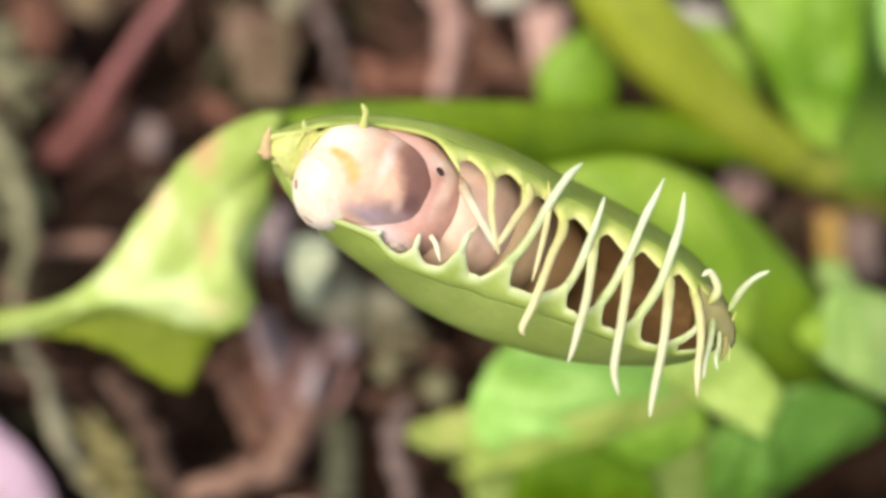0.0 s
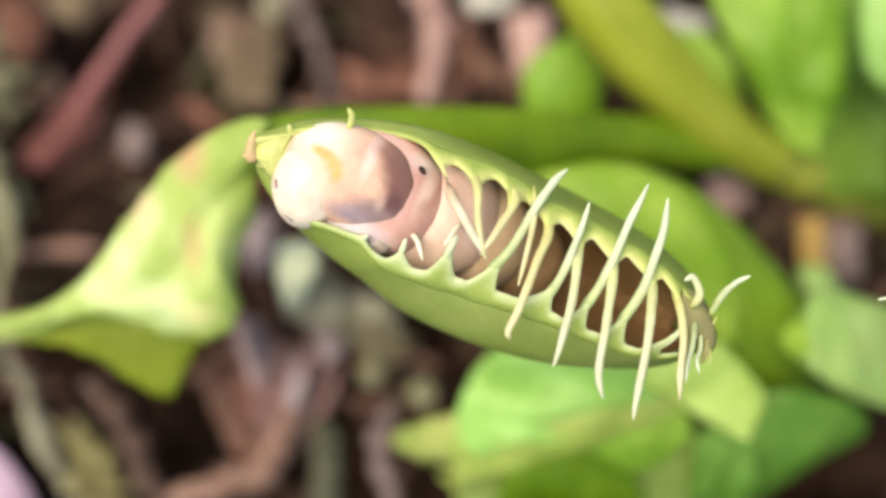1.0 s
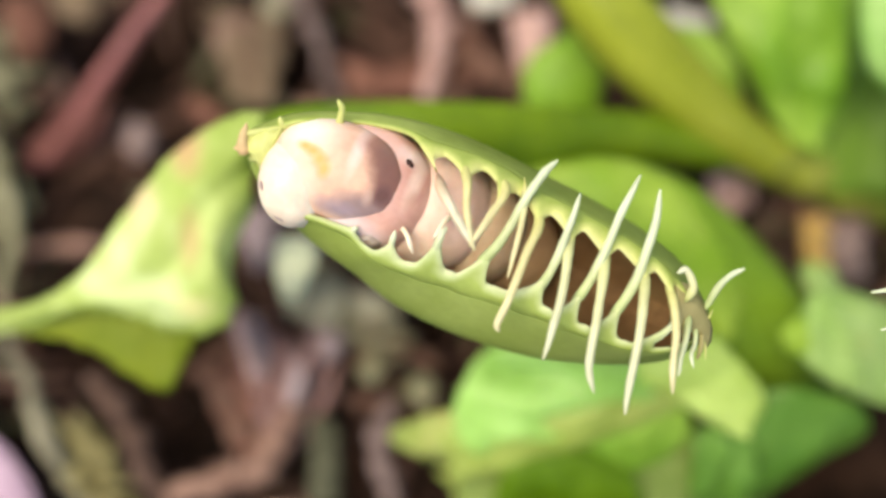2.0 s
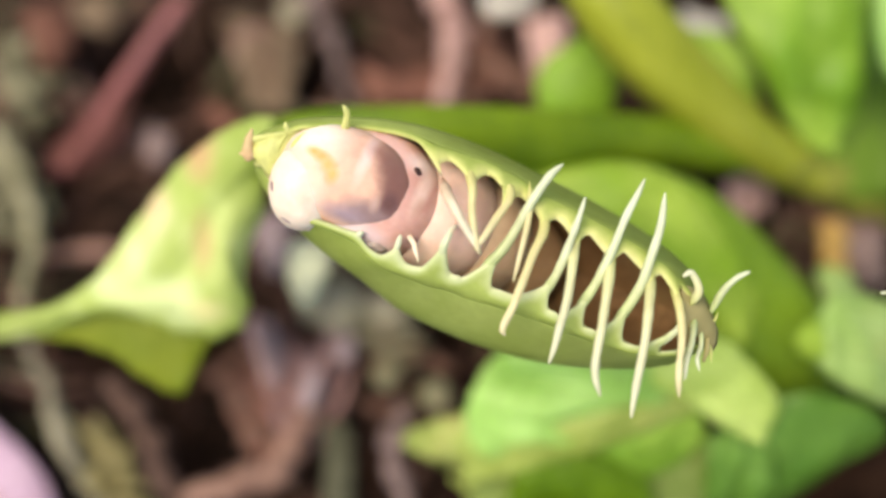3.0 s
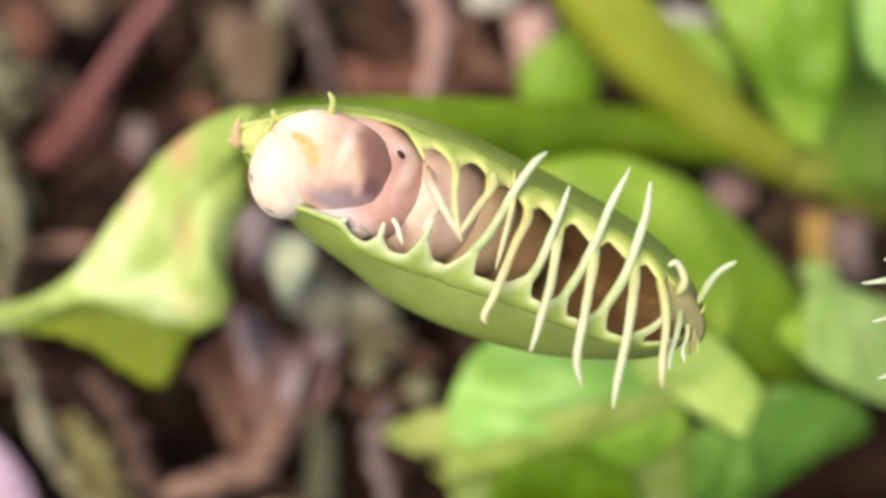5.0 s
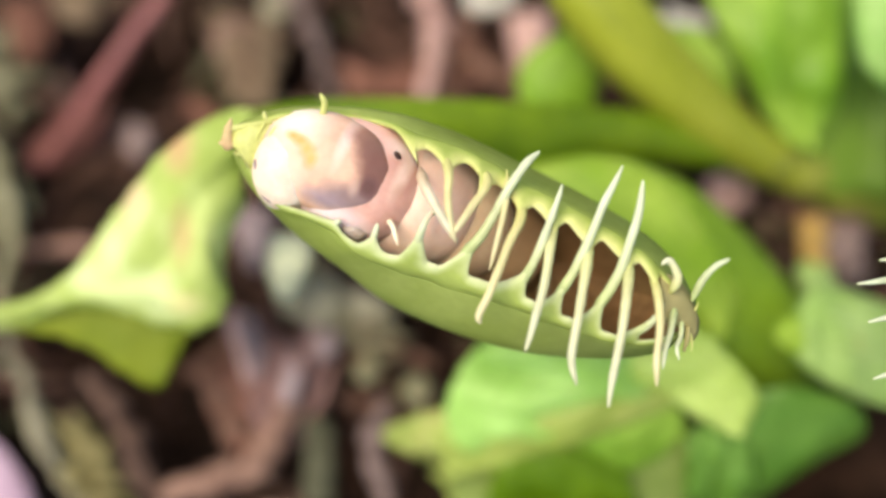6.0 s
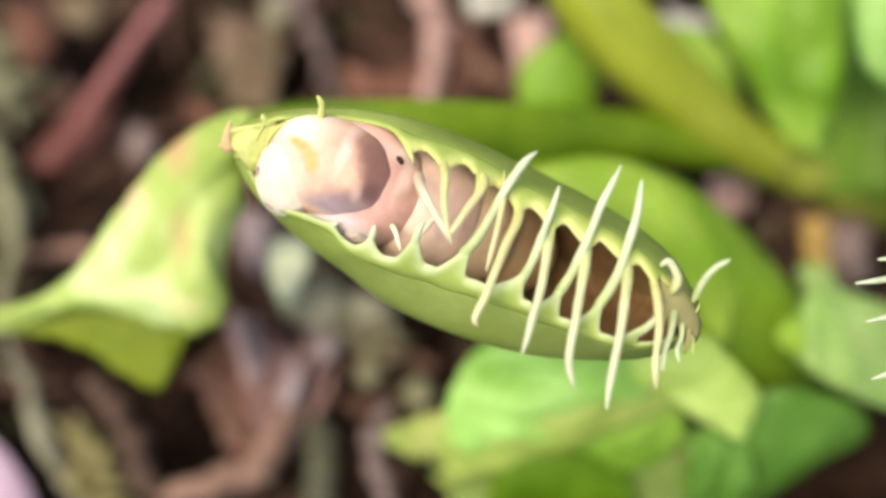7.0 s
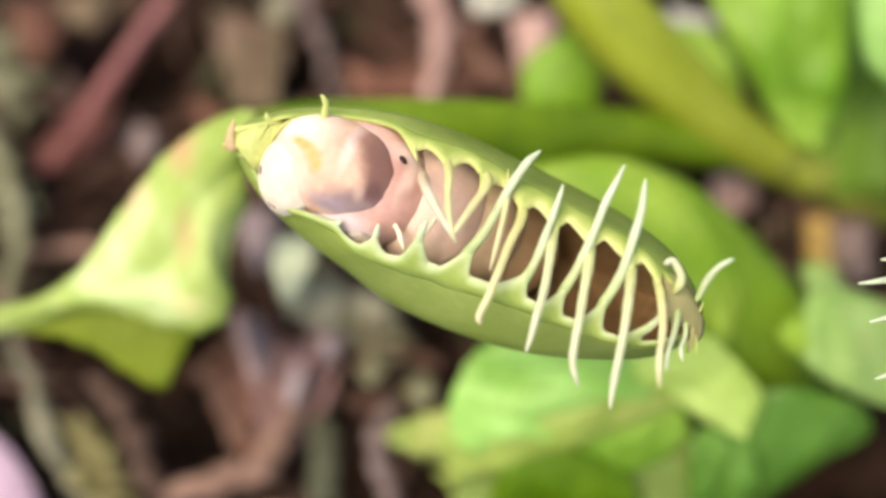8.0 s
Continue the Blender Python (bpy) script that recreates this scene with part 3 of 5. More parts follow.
UPPER_BRISTLES = (
    (((-5.08, 3.91, 0.8), (-3.61, 2.67, 2.0), (-2.27, 1.26, 2.6), (0.22, -0.66, 2.4)), 0.24, 3),
    (((-2.76, 4.27, 0.8), (-1.8, 2.98, 1.7), (-1.16, 1.38, 2.3), (-0.4, 0.0, 2.55), (0.22, -0.73, 2.4)), 0.28, 1),
    (((-0.2, 4.21, 0.8), (0.56, 3.22, 1.7), (0.3, 1.73, 2.3), (0.04, 0.4, 2.55), (-0.19, -0.62, 2.4)), 0.27, 1),
    (((2.67, 3.44, 0.8), (3.14, 2.12, 1.52), (3.07, 0.38, 2.12), (3.1, -2.49, 2.48), (3.03, -4.11, 2.52), (3.36, -4.58, 2.4)), 0.3, 1),
    (((5.0, 3.26, 0.8), (5.39, 1.42, 1.7), (5.86, -0.89, 2.3), (6.14, -3.18, 2.55), (6.31, -5.03, 2.4)), 0.3, 2),
    (((7.39, 2.93, 0.8), (7.78, 0.97, 1.7), (8.39, -1.83, 2.3), (8.89, -4.22, 2.55), (9.82, -5.68, 2.4)), 0.31, 2),
    (((9.87, 2.71, 0.8), (10.38, 0.97, 1.7), (10.94, -1.27, 2.3), (11.44, -4.21, 2.55), (12.0, -6.14, 2.4)), 0.31, 2),
    (((11.4, 2.32, 0.8), (12.24, 1.02, 1.7), (12.99, -0.77, 2.3), (13.49, -2.66, 2.55), (14.09, -3.97, 2.4)), 0.27, 1),
)
UPPER_ARCHES = ((-3.52, 3.8, 0.9), (-0.97, 3.92, 0.9), (1.38, 3.38, 0.9), (3.72, 2.97, 1.1), (5.84, 2.85, 1.3), (8.14, 2.68, 1.3), (10.69, 2.28, 1.2))


def rim_sheet(lip, out, bristles, arches):
    """The scalloped lip as one skin: from the swinging inner edge over the lip and down onto the lobe."""
    lips, outs = smooth_line(lip, 300), smooth_line(out, 300)
    upper = out is UPPER_OUT

    def across(e, at):
        i = min(range(300), key=lambda q: abs(lips[q].x - at))
        j = min(range(300), key=lambda q: abs(outs[q].x - at))
        side = 1 if upper else -1
        foot = lips[i] * 0.52 + outs[j] * 0.48 - Vector((0, side * 0.42, 0.2))
        crest = lips[i] * 0.88 + outs[j] * 0.12 + Vector((0, 0, 0.38))
        return smooth_line((e, e * 0.5 + crest * 0.5 + Vector((0, 0, 0.16)), crest, foot), 10)

    turn = 2 if upper else 6
    first, last = bristles[0][0], bristles[-1][0]
    rows = []
    for q in lips[6:290]:
        if q.x < first[0][0] - 0.5:
            rows.append(across(q + Vector((0, -0.16 if upper else 0.16, 0.1)), q.x))
    for (a, _, _), (b, _, _), mid in zip(bristles, bristles[1:], arches):
        pa, pb = smooth_line(a, 40), smooth_line(b, 40)
        ka = min(30, round(40 * 2.3 / (pa[-1] - pa[0]).length))
        kb = min(30, round(40 * 2.3 / (pb[-1] - pb[0]).length))
        mid = Vector(mid)
        line = smooth_line((pa[ka], pa[ka * 2 // 3] * 0.82 + mid * 0.18, pa[ka // turn] * 0.42 + mid * 0.58, mid, pb[kb // turn] * 0.42 + mid * 0.58, pb[kb * 2 // 3] * 0.82 + mid * 0.18, pb[kb]), 31)
        for i, e in enumerate(line):
            if i == 0 and rows and b is not bristles[1][0]:
                continue
            f = i / 30
            rows.append(across(e, a[0][0] * (1 - f) + b[0][0] * f))
    for q in lips[6:290]:
        if q.x > last[0][0] + 0.4:
            rows.append(across(q + Vector((0, -0.16 if upper else 0.16, 0.1)), q.x))
    # ease the creases that the bristle roots leave across the band
    for _ in range(6):
        rows = [rows[0]] + [[q if k < 2 else q * 0.4 + (a[k] + b[k]) * 0.3 for k, q in enumerate(r)] for a, r, b in zip(rows, rows[1:], rows[2:])] + [rows[-1]]
    return sheet(bmesh.new(), rows, 0.2)


def build_trap():
    trap = empty("flytrap_trap", TRAP_REST)
    tagged(trap, "half-closed green flytrap trap holding a pale grub", "flytrap")
    kinds = (M_BRISTLE_PALE, M_BRISTLE_WARM, M_BRISTLE_LIGHT, M_BRISTLE_ROSY)

    def bristle(points, r, mat, flare=1.5):
        part("bristle", tube(bmesh.new(), points, (r * flare * 0.3, r * flare * 0.85, r * 1.25, r * 1.12, r * 1.05, r, r * 0.97, r * 0.93, r * 0.8, r * 0.62, r * 0.22), 10, 40, uneven=0.16), mat, trap)

    for lip, out, bristles, arches in ((UPPER_LIP, UPPER_OUT, UPPER_BRISTLES, UPPER_ARCHES), (LOWER_LIP, LOWER_OUT, LOWER_BRISTLES, LOWER_ARCHES)):
        part("lobe", sheet(bmesh.new(), lobe_rows(lip, out, MIDRIB, 110, 16), 0.55), M_TRAP, trap)
        bm = sheet(bmesh.new(), lobe_rows(lip, out, MIDRIB, 80, 14, 0.5), 0.2)
        part("lining", bm, M_LINING, trap, "reddish brown inner face of the lobe")
        part("rim", rim_sheet(lip, out, bristles, arches), M_RIM if out is UPPER_OUT else M_RIM_MINT, trap, "yellow-green scalloped lip" if out is UPPER_OUT else "pale mint scalloped lip")
        for pts, r, kind in bristles:
            if kind == 3:
                # half sunk in the grub's fold: only its lower half is free
                bristle([Vector((pts[1][0], pts[1][1], 0.3))] + list(pts[2:]), r * 1.25, kinds[kind], 1.0)
                continue
            bristle(smooth_line([Vector(pts[0]) + Vector((0, 0, -0.3))] + list(pts[1:]), 40)[2:], r * 0.87, kinds[kind], 1.5)
    floor_line = [Vector(p) for p in smooth_line(MIDRIB[1:-1], 40)]
    part("lining", sheet(bmesh.new(), [[p + Vector((0, y, z)) for y, z in ((-2.2, 1.5), (-1.2, 0.95), (0, 0.8), (1.2, 0.95), (2.2, 1.5))] for p in floor_line], 0.12), M_LINING_FLOOR, trap, "brown floor of the trap over the midrib")
    part("end_web", sheet(bmesh.new(), [[Vector(p) for p in smooth_line(r, 9)] for r in (
        ((-15.43, -0.2, -0.7), (-15.03, 0.98, -0.5), (-14.16, 1.49, -0.3), (-12.3, 2.3, -0.4)), ((-15.06, -0.35, -0.6), (-14.46, 0.61, -0.3), (-13.85, 1.01, -0.2), (-12.3, 1.8, -0.5)),
        ((-14.68, -0.51, -0.7), (-14.12, -0.02, -0.4), (-13.72, 0.42, -0.3), (-12.4, 1.2, -0.6)), ((-14.35, -0.75, -0.9), (-13.76, -0.7, -0.7), (-13.45, -0.41, -0.6), (-13.2, -0.14, -0.6)),
        ((-13.75, -1.27, -1.1), (-13.29, -1.27, -1), (-13.1, -1.06, -1), (-12.9, -0.79, -1.1)))], 0.16), M_WEB, trap, "yellow-green web closing the end of the trap")
    part("neck", tube(bmesh.new(), ((-11.54, 0.11, -8), (-14.25, -0.1, -11), (-16.83, 0.32, -14.5), (-18.39, -0.83, -16.5)), (1.0, 0.9, 0.9, 0.6), 10, 16), M_TRAP, trap)
    part("midrib", tube(bmesh.new(), [Vector(p) + Vector((0, 0, -1.3)) for p in MIDRIB], (0.4, 0.9, 1.1, 1.0, 0.8, 0.4), 10, 30), M_TRAP, trap)
    pale, warm = M_BRISTLE_PALE, M_BRISTLE_WARM
    bristle(((1.31, 4.52, 0.9), (1.86, 3.04, 1.6), (2.3, 0.79, 1.9), (2.61, -1.45, 2)), 0.19, warm, 0.6)
    bristle(((13.05, 1.34, 1), (13.01, 2.34, 1.6), (12.21, 3.05, 1.8), (11.72, 2.67, 2)), 0.23, M_BRISTLE_LIGHT, 1.2)
    bristle(((14.56, 1.39, 0), (14.54, 2.86, 1), (14.74, 3.77, 1.8), (15.19, 4.41, 2.4)), 0.2, pale, 1.4)
    bristle(((13.66, 0.78, 0.6), (13.82, -0.55, 1.4), (13.84, -1.92, 2), (14.06, -2.95, 2.2)), 0.17, pale)
    bristle(((14.35, 0.3, 0.2), (14.63, -0.66, 0.6), (14.6, -1.44, 1), (14.96, -2.11, 1.2)), 0.14, pale)
    # worn far end with short dry teeth
    for pts in (((14.88, 0.65, -0.4), (14.99, 1.07, 0), (14.94, 1.59, 0.3)), ((15.08, -0.26, -0.2), (15.46, -0.67, 0.1), (15.65, -1.37, 0.4)), ((14.69, -0.55, 0), (14.84, -1.04, 0.4), (14.65, -1.61, 0.6))):
        part("end_tooth", tube(bmesh.new(), pts, (0.16, 0.1, 0.03), 7, 10), M_TOOTH, trap, "short yellowish tooth")
    part("end_skin", sheet(bmesh.new(), [[Vector(p) for p in smooth_line(r, 12)] for r in (
        ((11.97, 2.27, 0.9), (13.03, 2.41, 0.6), (14.27, 1.82, 0.2), (15.16, 1, -0.3)), ((12.64, 1.17, 1), (13.5, 1.33, 0.8), (14.4, 1.14, 0.4), (15.55, 0.57, -0.3)),
        ((13.15, 0.08, 0.9), (13.82, 0.19, 0.7), (14.59, 0.31, 0.3), (15.77, -0.15, -0.3)), ((13.54, -0.34, 0.7), (13.93, -0.27, 0.5), (14.84, -0.14, 0.2), (15.66, -0.79, -0.3)))], 0.14), M_DRY_TIP, trap, "withered tan skin over the far end")
    for pts in (((13.6, 0.2, 0.9), (13.8, -0.5, 1), (13.95, -1.2, 0.8)), ((14.9, -0.1, 0.3), (15.1, -0.8, 0.4), (15.25, -1.5, 0.2))):
        part("dry_tooth", tube(bmesh.new(), pts, (0.2, 0.2, 0.1), 8, 14, 0.6, 0.3), M_DRY_TIP, trap, "withered tan tooth at the far end")
    # curled teeth of the near end
    bristle(((-10.28, 3.2, 0), (-10.35, 3.69, 0.4), (-10.44, 4.17, 0.8), (-10.81, 4.5, 1.1)), 0.21, M_TOOTH, 1.6)
    for pts in (((-15.58, 0.52, -0.6), (-14.75, 0.95, -0.4), (-13.89, 1.48, -0.3), (-12.9, 2.16, -0.3)),
                ((-14.86, -0.69, -1.4), (-14.25, -0.51, -1), (-13.81, -0.39, -0.8), (-13.3, -0.39, -0.9)),
                ((-13.92, -0.57, -1), (-13.75, 0.14, -0.5), (-13.66, 0.96, -0.2), (-13.52, 1.7, -0.2)),
                ((-12, 2.55, -0.2), (-12.54, 1.83, 0.2), (-12.76, 1.13, 0.3), (-12.76, 0.47, 0.2)),
                ((-13.3, 1.82, -0.4), (-13.65, 2.02, -0.2), (-13.84, 2.28, -0))):
        part("curled_tooth", tube(bmesh.new(), pts, (0.2, 0.19, 0.17, 0.08), 7, 18, uneven=0.3), M_TOOTH, trap, "short curled yellow-green tooth")
    bm = tube(bmesh.new(), ((-15.2, -0.51, -0.8), (-15.48, -0.13, -0.5), (-15.64, 0.47, -0.4), (-15.6, 1.15, -0.3)), (0.3, 0.42, 0.3, 0.07), 8, 16, uneven=0.5)
    tube(bm, ((-14.98, -0.11, -0.8), (-15.37, -0.31, -0.5), (-15.85, -0.48, -0.4)), (0.3, 0.34, 0.08), 8, 12, uneven=0.5)
    part("dry_knob", bm, M_KNOB, trap, "withered tan knob at the trap's end")
    return trap


trap = build_trap()


# ---- the grub in the trap ----
LARVA_ORIGIN = Vector((-7.09, 0.34, -2.5))
ORANGE = (0.64, 0.29, 0.09)
LIT_WHITE = (0.76, 0.66, 0.60)
FLESH_HEAD = flesh("white_flesh", (0.65, 0.53, 0.46), (0.72, 0.61, 0.55))
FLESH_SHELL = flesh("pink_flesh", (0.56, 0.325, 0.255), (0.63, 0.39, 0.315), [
    # blown-out light on the left, towards the head, painted white
    ((-2.9, 2.0, 1.2), (2.9, 2.6, 3.0), LIT_WHITE, 0.8),
    ((-3.2, -1.8, 1.0), (2.8, 2.2, 3.0), LIT_WHITE, 0.8),
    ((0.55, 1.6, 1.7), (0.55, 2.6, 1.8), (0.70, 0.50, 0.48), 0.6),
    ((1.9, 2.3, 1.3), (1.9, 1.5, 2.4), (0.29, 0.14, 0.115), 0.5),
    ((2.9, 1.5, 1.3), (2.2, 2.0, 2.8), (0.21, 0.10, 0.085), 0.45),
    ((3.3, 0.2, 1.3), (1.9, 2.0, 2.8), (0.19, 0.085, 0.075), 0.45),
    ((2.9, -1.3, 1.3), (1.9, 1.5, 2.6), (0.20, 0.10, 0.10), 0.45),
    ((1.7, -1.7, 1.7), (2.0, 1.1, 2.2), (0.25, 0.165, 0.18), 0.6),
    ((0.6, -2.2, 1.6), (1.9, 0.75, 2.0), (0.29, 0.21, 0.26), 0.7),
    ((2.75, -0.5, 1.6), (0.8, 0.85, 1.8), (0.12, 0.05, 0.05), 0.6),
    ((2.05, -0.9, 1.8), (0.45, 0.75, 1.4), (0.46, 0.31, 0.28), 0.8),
    ((-2.5, 0.65, 1.8), (0.7, 0.42, 1.2), ORANGE, 0.75), ((-1.95, 0.5, 2.0), (0.7, 0.5, 1.2), ORANGE, 0.75),
    ((-1.4, 0.2, 2.2), (0.65, 0.65, 1.2), ORANGE, 0.75), ((-0.95, -0.25, 2.35), (0.55, 0.8, 1.2), ORANGE, 0.75)])
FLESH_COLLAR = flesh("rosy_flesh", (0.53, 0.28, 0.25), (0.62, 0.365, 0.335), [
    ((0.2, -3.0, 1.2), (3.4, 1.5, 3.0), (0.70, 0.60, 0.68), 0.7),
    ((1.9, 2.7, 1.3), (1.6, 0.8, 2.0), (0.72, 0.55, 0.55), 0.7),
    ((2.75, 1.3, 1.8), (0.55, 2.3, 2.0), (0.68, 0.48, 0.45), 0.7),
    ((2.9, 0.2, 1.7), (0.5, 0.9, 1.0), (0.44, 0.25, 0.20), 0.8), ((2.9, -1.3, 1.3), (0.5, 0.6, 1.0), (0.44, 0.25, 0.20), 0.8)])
FLESH_GREY = flesh("grey_flesh", (0.34, 0.27, 0.25), (0.46, 0.38, 0.36))
FLESH_BLUSH = flesh("blush_flesh", (0.64, 0.42, 0.37), (0.72, 0.50, 0.45), [((-2.4, -0.4, 1.4), (1.7, 3.0, 2.6), (0.52, 0.33, 0.29), 0.8), ((0.6, -2.6, 1.2), (2.6, 1.8, 2.4), (0.50, 0.37, 0.30), 0.8)], 0.5)
FLESH_TAN = flesh("tan_flesh", (0.50, 0.33, 0.22), (0.58, 0.41, 0.29), rough=0.6)
FLESH_FILLER = flesh("filler_flesh", (0.25, 0.14, 0.07), (0.31, 0.185, 0.10), rough=0.6)
FLESH_LIMB = flesh("limb_flesh", (0.74, 0.62, 0.50), (0.82, 0.72, 0.60))
FLESH_MOUTH = mottled("mouth_chitin", [(0.3, (0.30, 0.21, 0.23)), (0.7, (0.44, 0.33, 0.35))], 600.0, 2000.0, 0.5)
FLESH_DARK = mottled("dark_chitin", [(0.3, (0.03, 0.015, 0.015)), (0.7, (0.10, 0.06, 0.06))], 600.0, 2000.0, 0.4)


def build_larva():
    larva = empty("grub", TRAP_REST @ Matrix.Translation(LARVA_ORIGIN * MM))
    tagged(larva, "plump pale pink grub caught between the trap lobes", "grub")

    def lump(name, centre, radii, mat, seed, turn=0.0, wrinkle=0.05, label="", power=2.0):
        ob = part(name, ellipsoid(bmesh.new(), radii, 64, 88, wrinkle, seed, power), mat, larva, label)
        ob.matrix_basis = Matrix.Translation((Vector(centre) - LARVA_ORIGIN) * MM) @ pose(0, 0, 0, 0, 0, turn)
        return ob

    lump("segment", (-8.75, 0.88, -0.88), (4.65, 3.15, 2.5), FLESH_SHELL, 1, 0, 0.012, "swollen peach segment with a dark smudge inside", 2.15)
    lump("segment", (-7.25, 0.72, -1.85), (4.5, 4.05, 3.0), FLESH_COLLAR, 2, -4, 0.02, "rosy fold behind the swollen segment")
    lump("segment", (-2.9, 0.9, -3.0), (3.7, 4.3, 2.6), FLESH_BLUSH, 3, 0, 0.02)
    lump("segment", (-0.1, 0.7, -4.2), (3.4, 3.9, 2.2), FLESH_TAN, 4, 0, 0.02)
    # added lump in the lining's brown, covers the dark gap behind the body
    lump("segment", (2.4, 0.6, -5.3), (3.6, 3.4, 1.4), FLESH_FILLER, 9, 0, 0.02, "brown lump added to fill the dark gap behind the body")
    lump("proleg", (-6.06, -2.39, -0.5), (0.95, 0.62, 0.7), FLESH_GREY, 8, 10, 0.08, "greyish stub of a leg")
    lump("spiracle", (-5.15, 2.85, 0.3), (0.30, 0.19, 0.2), FLESH_DARK, 5, -30, 0.15, "small black breathing spot")
    head = lump("head", (-11.05, -0.22, -1.1), (2.5, 3.0, 2.4), FLESH_HEAD, 6, 0, 0.03, "whitish blunt head end")
    for c, r, turn in (((-1.9, -0.95, 1.35), (0.10, 0.34, 0.24), 25), ((-0.5, -2.6, 0.9), (0.38, 0.10, 0.24), -15)):
        ob = part("mouthpart", ellipsoid(bmesh.new(), r, 8, 12, 0.1, 7), FLESH_MOUTH, head, "dark narrow mouthpart")
        ob.matrix_basis = Matrix.Translation(Vector(c) * MM) @ pose(0, 0, 0, 0, 0, turn)
    for pts in (((-4.3, -0.9, -0.4), (-3.75, -1.25, 0.3), (-3.35, -1.75, 0.5), (-3.0, -2.2, 0.3)),
                ((-1.76, 0.65, 0), (-1.93, 0.18, 0.6), (-2.03, -0.32, 0.9), (-2.17, -0.88, 0.8))):
        part("leg", tube(bmesh.new(), [Vector(p) - LARVA_ORIGIN for p in pts], (0.2, 0.17, 0.15, 0.08), 7, 12), FLESH_LIMB, larva, "thin pale leg")
    return larva, head


larva, larva_head = build_larva()


# ---- leaves round the trap ----
def leaf(name, mat, pieces, label, category="leaf", stalk=None, stalk_mat=None, stalk_r=0.9, group=""):
    """A leaf of one or more blades with a stalk down to the soil. pieces: (edge, edge, options, material or None, label)."""
    ob = empty(name)
    tagged(ob, label, category, group)
    for i, (a, b, opts, m, lab) in enumerate(pieces):
        part("blade", blade(bmesh.new(), a, b, seed=i + len(name), **opts), m or mat, ob, lab)
    if stalk:
        part("stalk", tube(bmesh.new(), stalk, (stalk_r, stalk_r * 1.1, stalk_r * 1.3), 10, 18), stalk_mat or mat, ob)
    return ob


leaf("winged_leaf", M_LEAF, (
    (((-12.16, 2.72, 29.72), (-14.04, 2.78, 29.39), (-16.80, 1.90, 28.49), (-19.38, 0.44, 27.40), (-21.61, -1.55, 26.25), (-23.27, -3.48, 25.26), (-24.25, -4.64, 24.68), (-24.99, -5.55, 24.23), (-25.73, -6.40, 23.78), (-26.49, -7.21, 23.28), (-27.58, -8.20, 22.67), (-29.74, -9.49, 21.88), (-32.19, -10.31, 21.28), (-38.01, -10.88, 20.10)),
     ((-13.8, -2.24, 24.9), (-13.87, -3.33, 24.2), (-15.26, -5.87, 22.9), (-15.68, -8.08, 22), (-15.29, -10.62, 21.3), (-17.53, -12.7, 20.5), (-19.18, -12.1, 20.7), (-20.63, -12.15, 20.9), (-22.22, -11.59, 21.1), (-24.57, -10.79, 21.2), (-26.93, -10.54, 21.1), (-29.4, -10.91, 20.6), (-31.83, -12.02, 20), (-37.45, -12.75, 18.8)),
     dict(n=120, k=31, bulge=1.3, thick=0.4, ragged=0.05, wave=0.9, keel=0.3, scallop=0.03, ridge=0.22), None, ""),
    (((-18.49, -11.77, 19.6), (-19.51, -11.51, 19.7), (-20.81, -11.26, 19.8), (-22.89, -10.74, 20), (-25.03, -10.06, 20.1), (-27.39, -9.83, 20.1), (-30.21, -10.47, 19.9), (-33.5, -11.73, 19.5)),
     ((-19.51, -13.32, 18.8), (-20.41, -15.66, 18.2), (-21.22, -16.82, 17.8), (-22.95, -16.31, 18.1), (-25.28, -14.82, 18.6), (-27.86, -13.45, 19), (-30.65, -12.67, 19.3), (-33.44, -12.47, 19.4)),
     dict(n=60, k=15, bulge=0.3, thick=0.4, ragged=0.08, wave=0.3), M_LEAF_UNDER_SHADE, "folded-under wing with shade put into its darker green"),
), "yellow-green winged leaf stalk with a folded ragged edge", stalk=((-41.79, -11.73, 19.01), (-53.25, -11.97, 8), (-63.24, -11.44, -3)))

leaf("strap_leaf", M_STRAP, (
    (((-15.14, 3.01, 27.72), (-8.1, 4.28, 28.06), (0.71, 4.86, 27.18), (10.02, 5.73, 24.31), (20.78, 7.49, 18.57), (31.9, 8.01, 12.5)),
     ((-14.19, -0.06, 24.83), (-7.51, 0.28, 23.89), (0.75, 0.96, 22), (10.53, 2.17, 19.22), (21.53, 4.18, 14.58), (32.26, 5.04, 10.67)),
     dict(n=40, k=15, bulge=1.6, thick=0.6, wave=0.4), None, ""),
), "dark green strap-shaped leaf arching behind the trap", stalk=((31.54, 6.54, 11.59), (38.32, 8.06, 4), (42.9, 10.99, -4)), stalk_r=1.6)

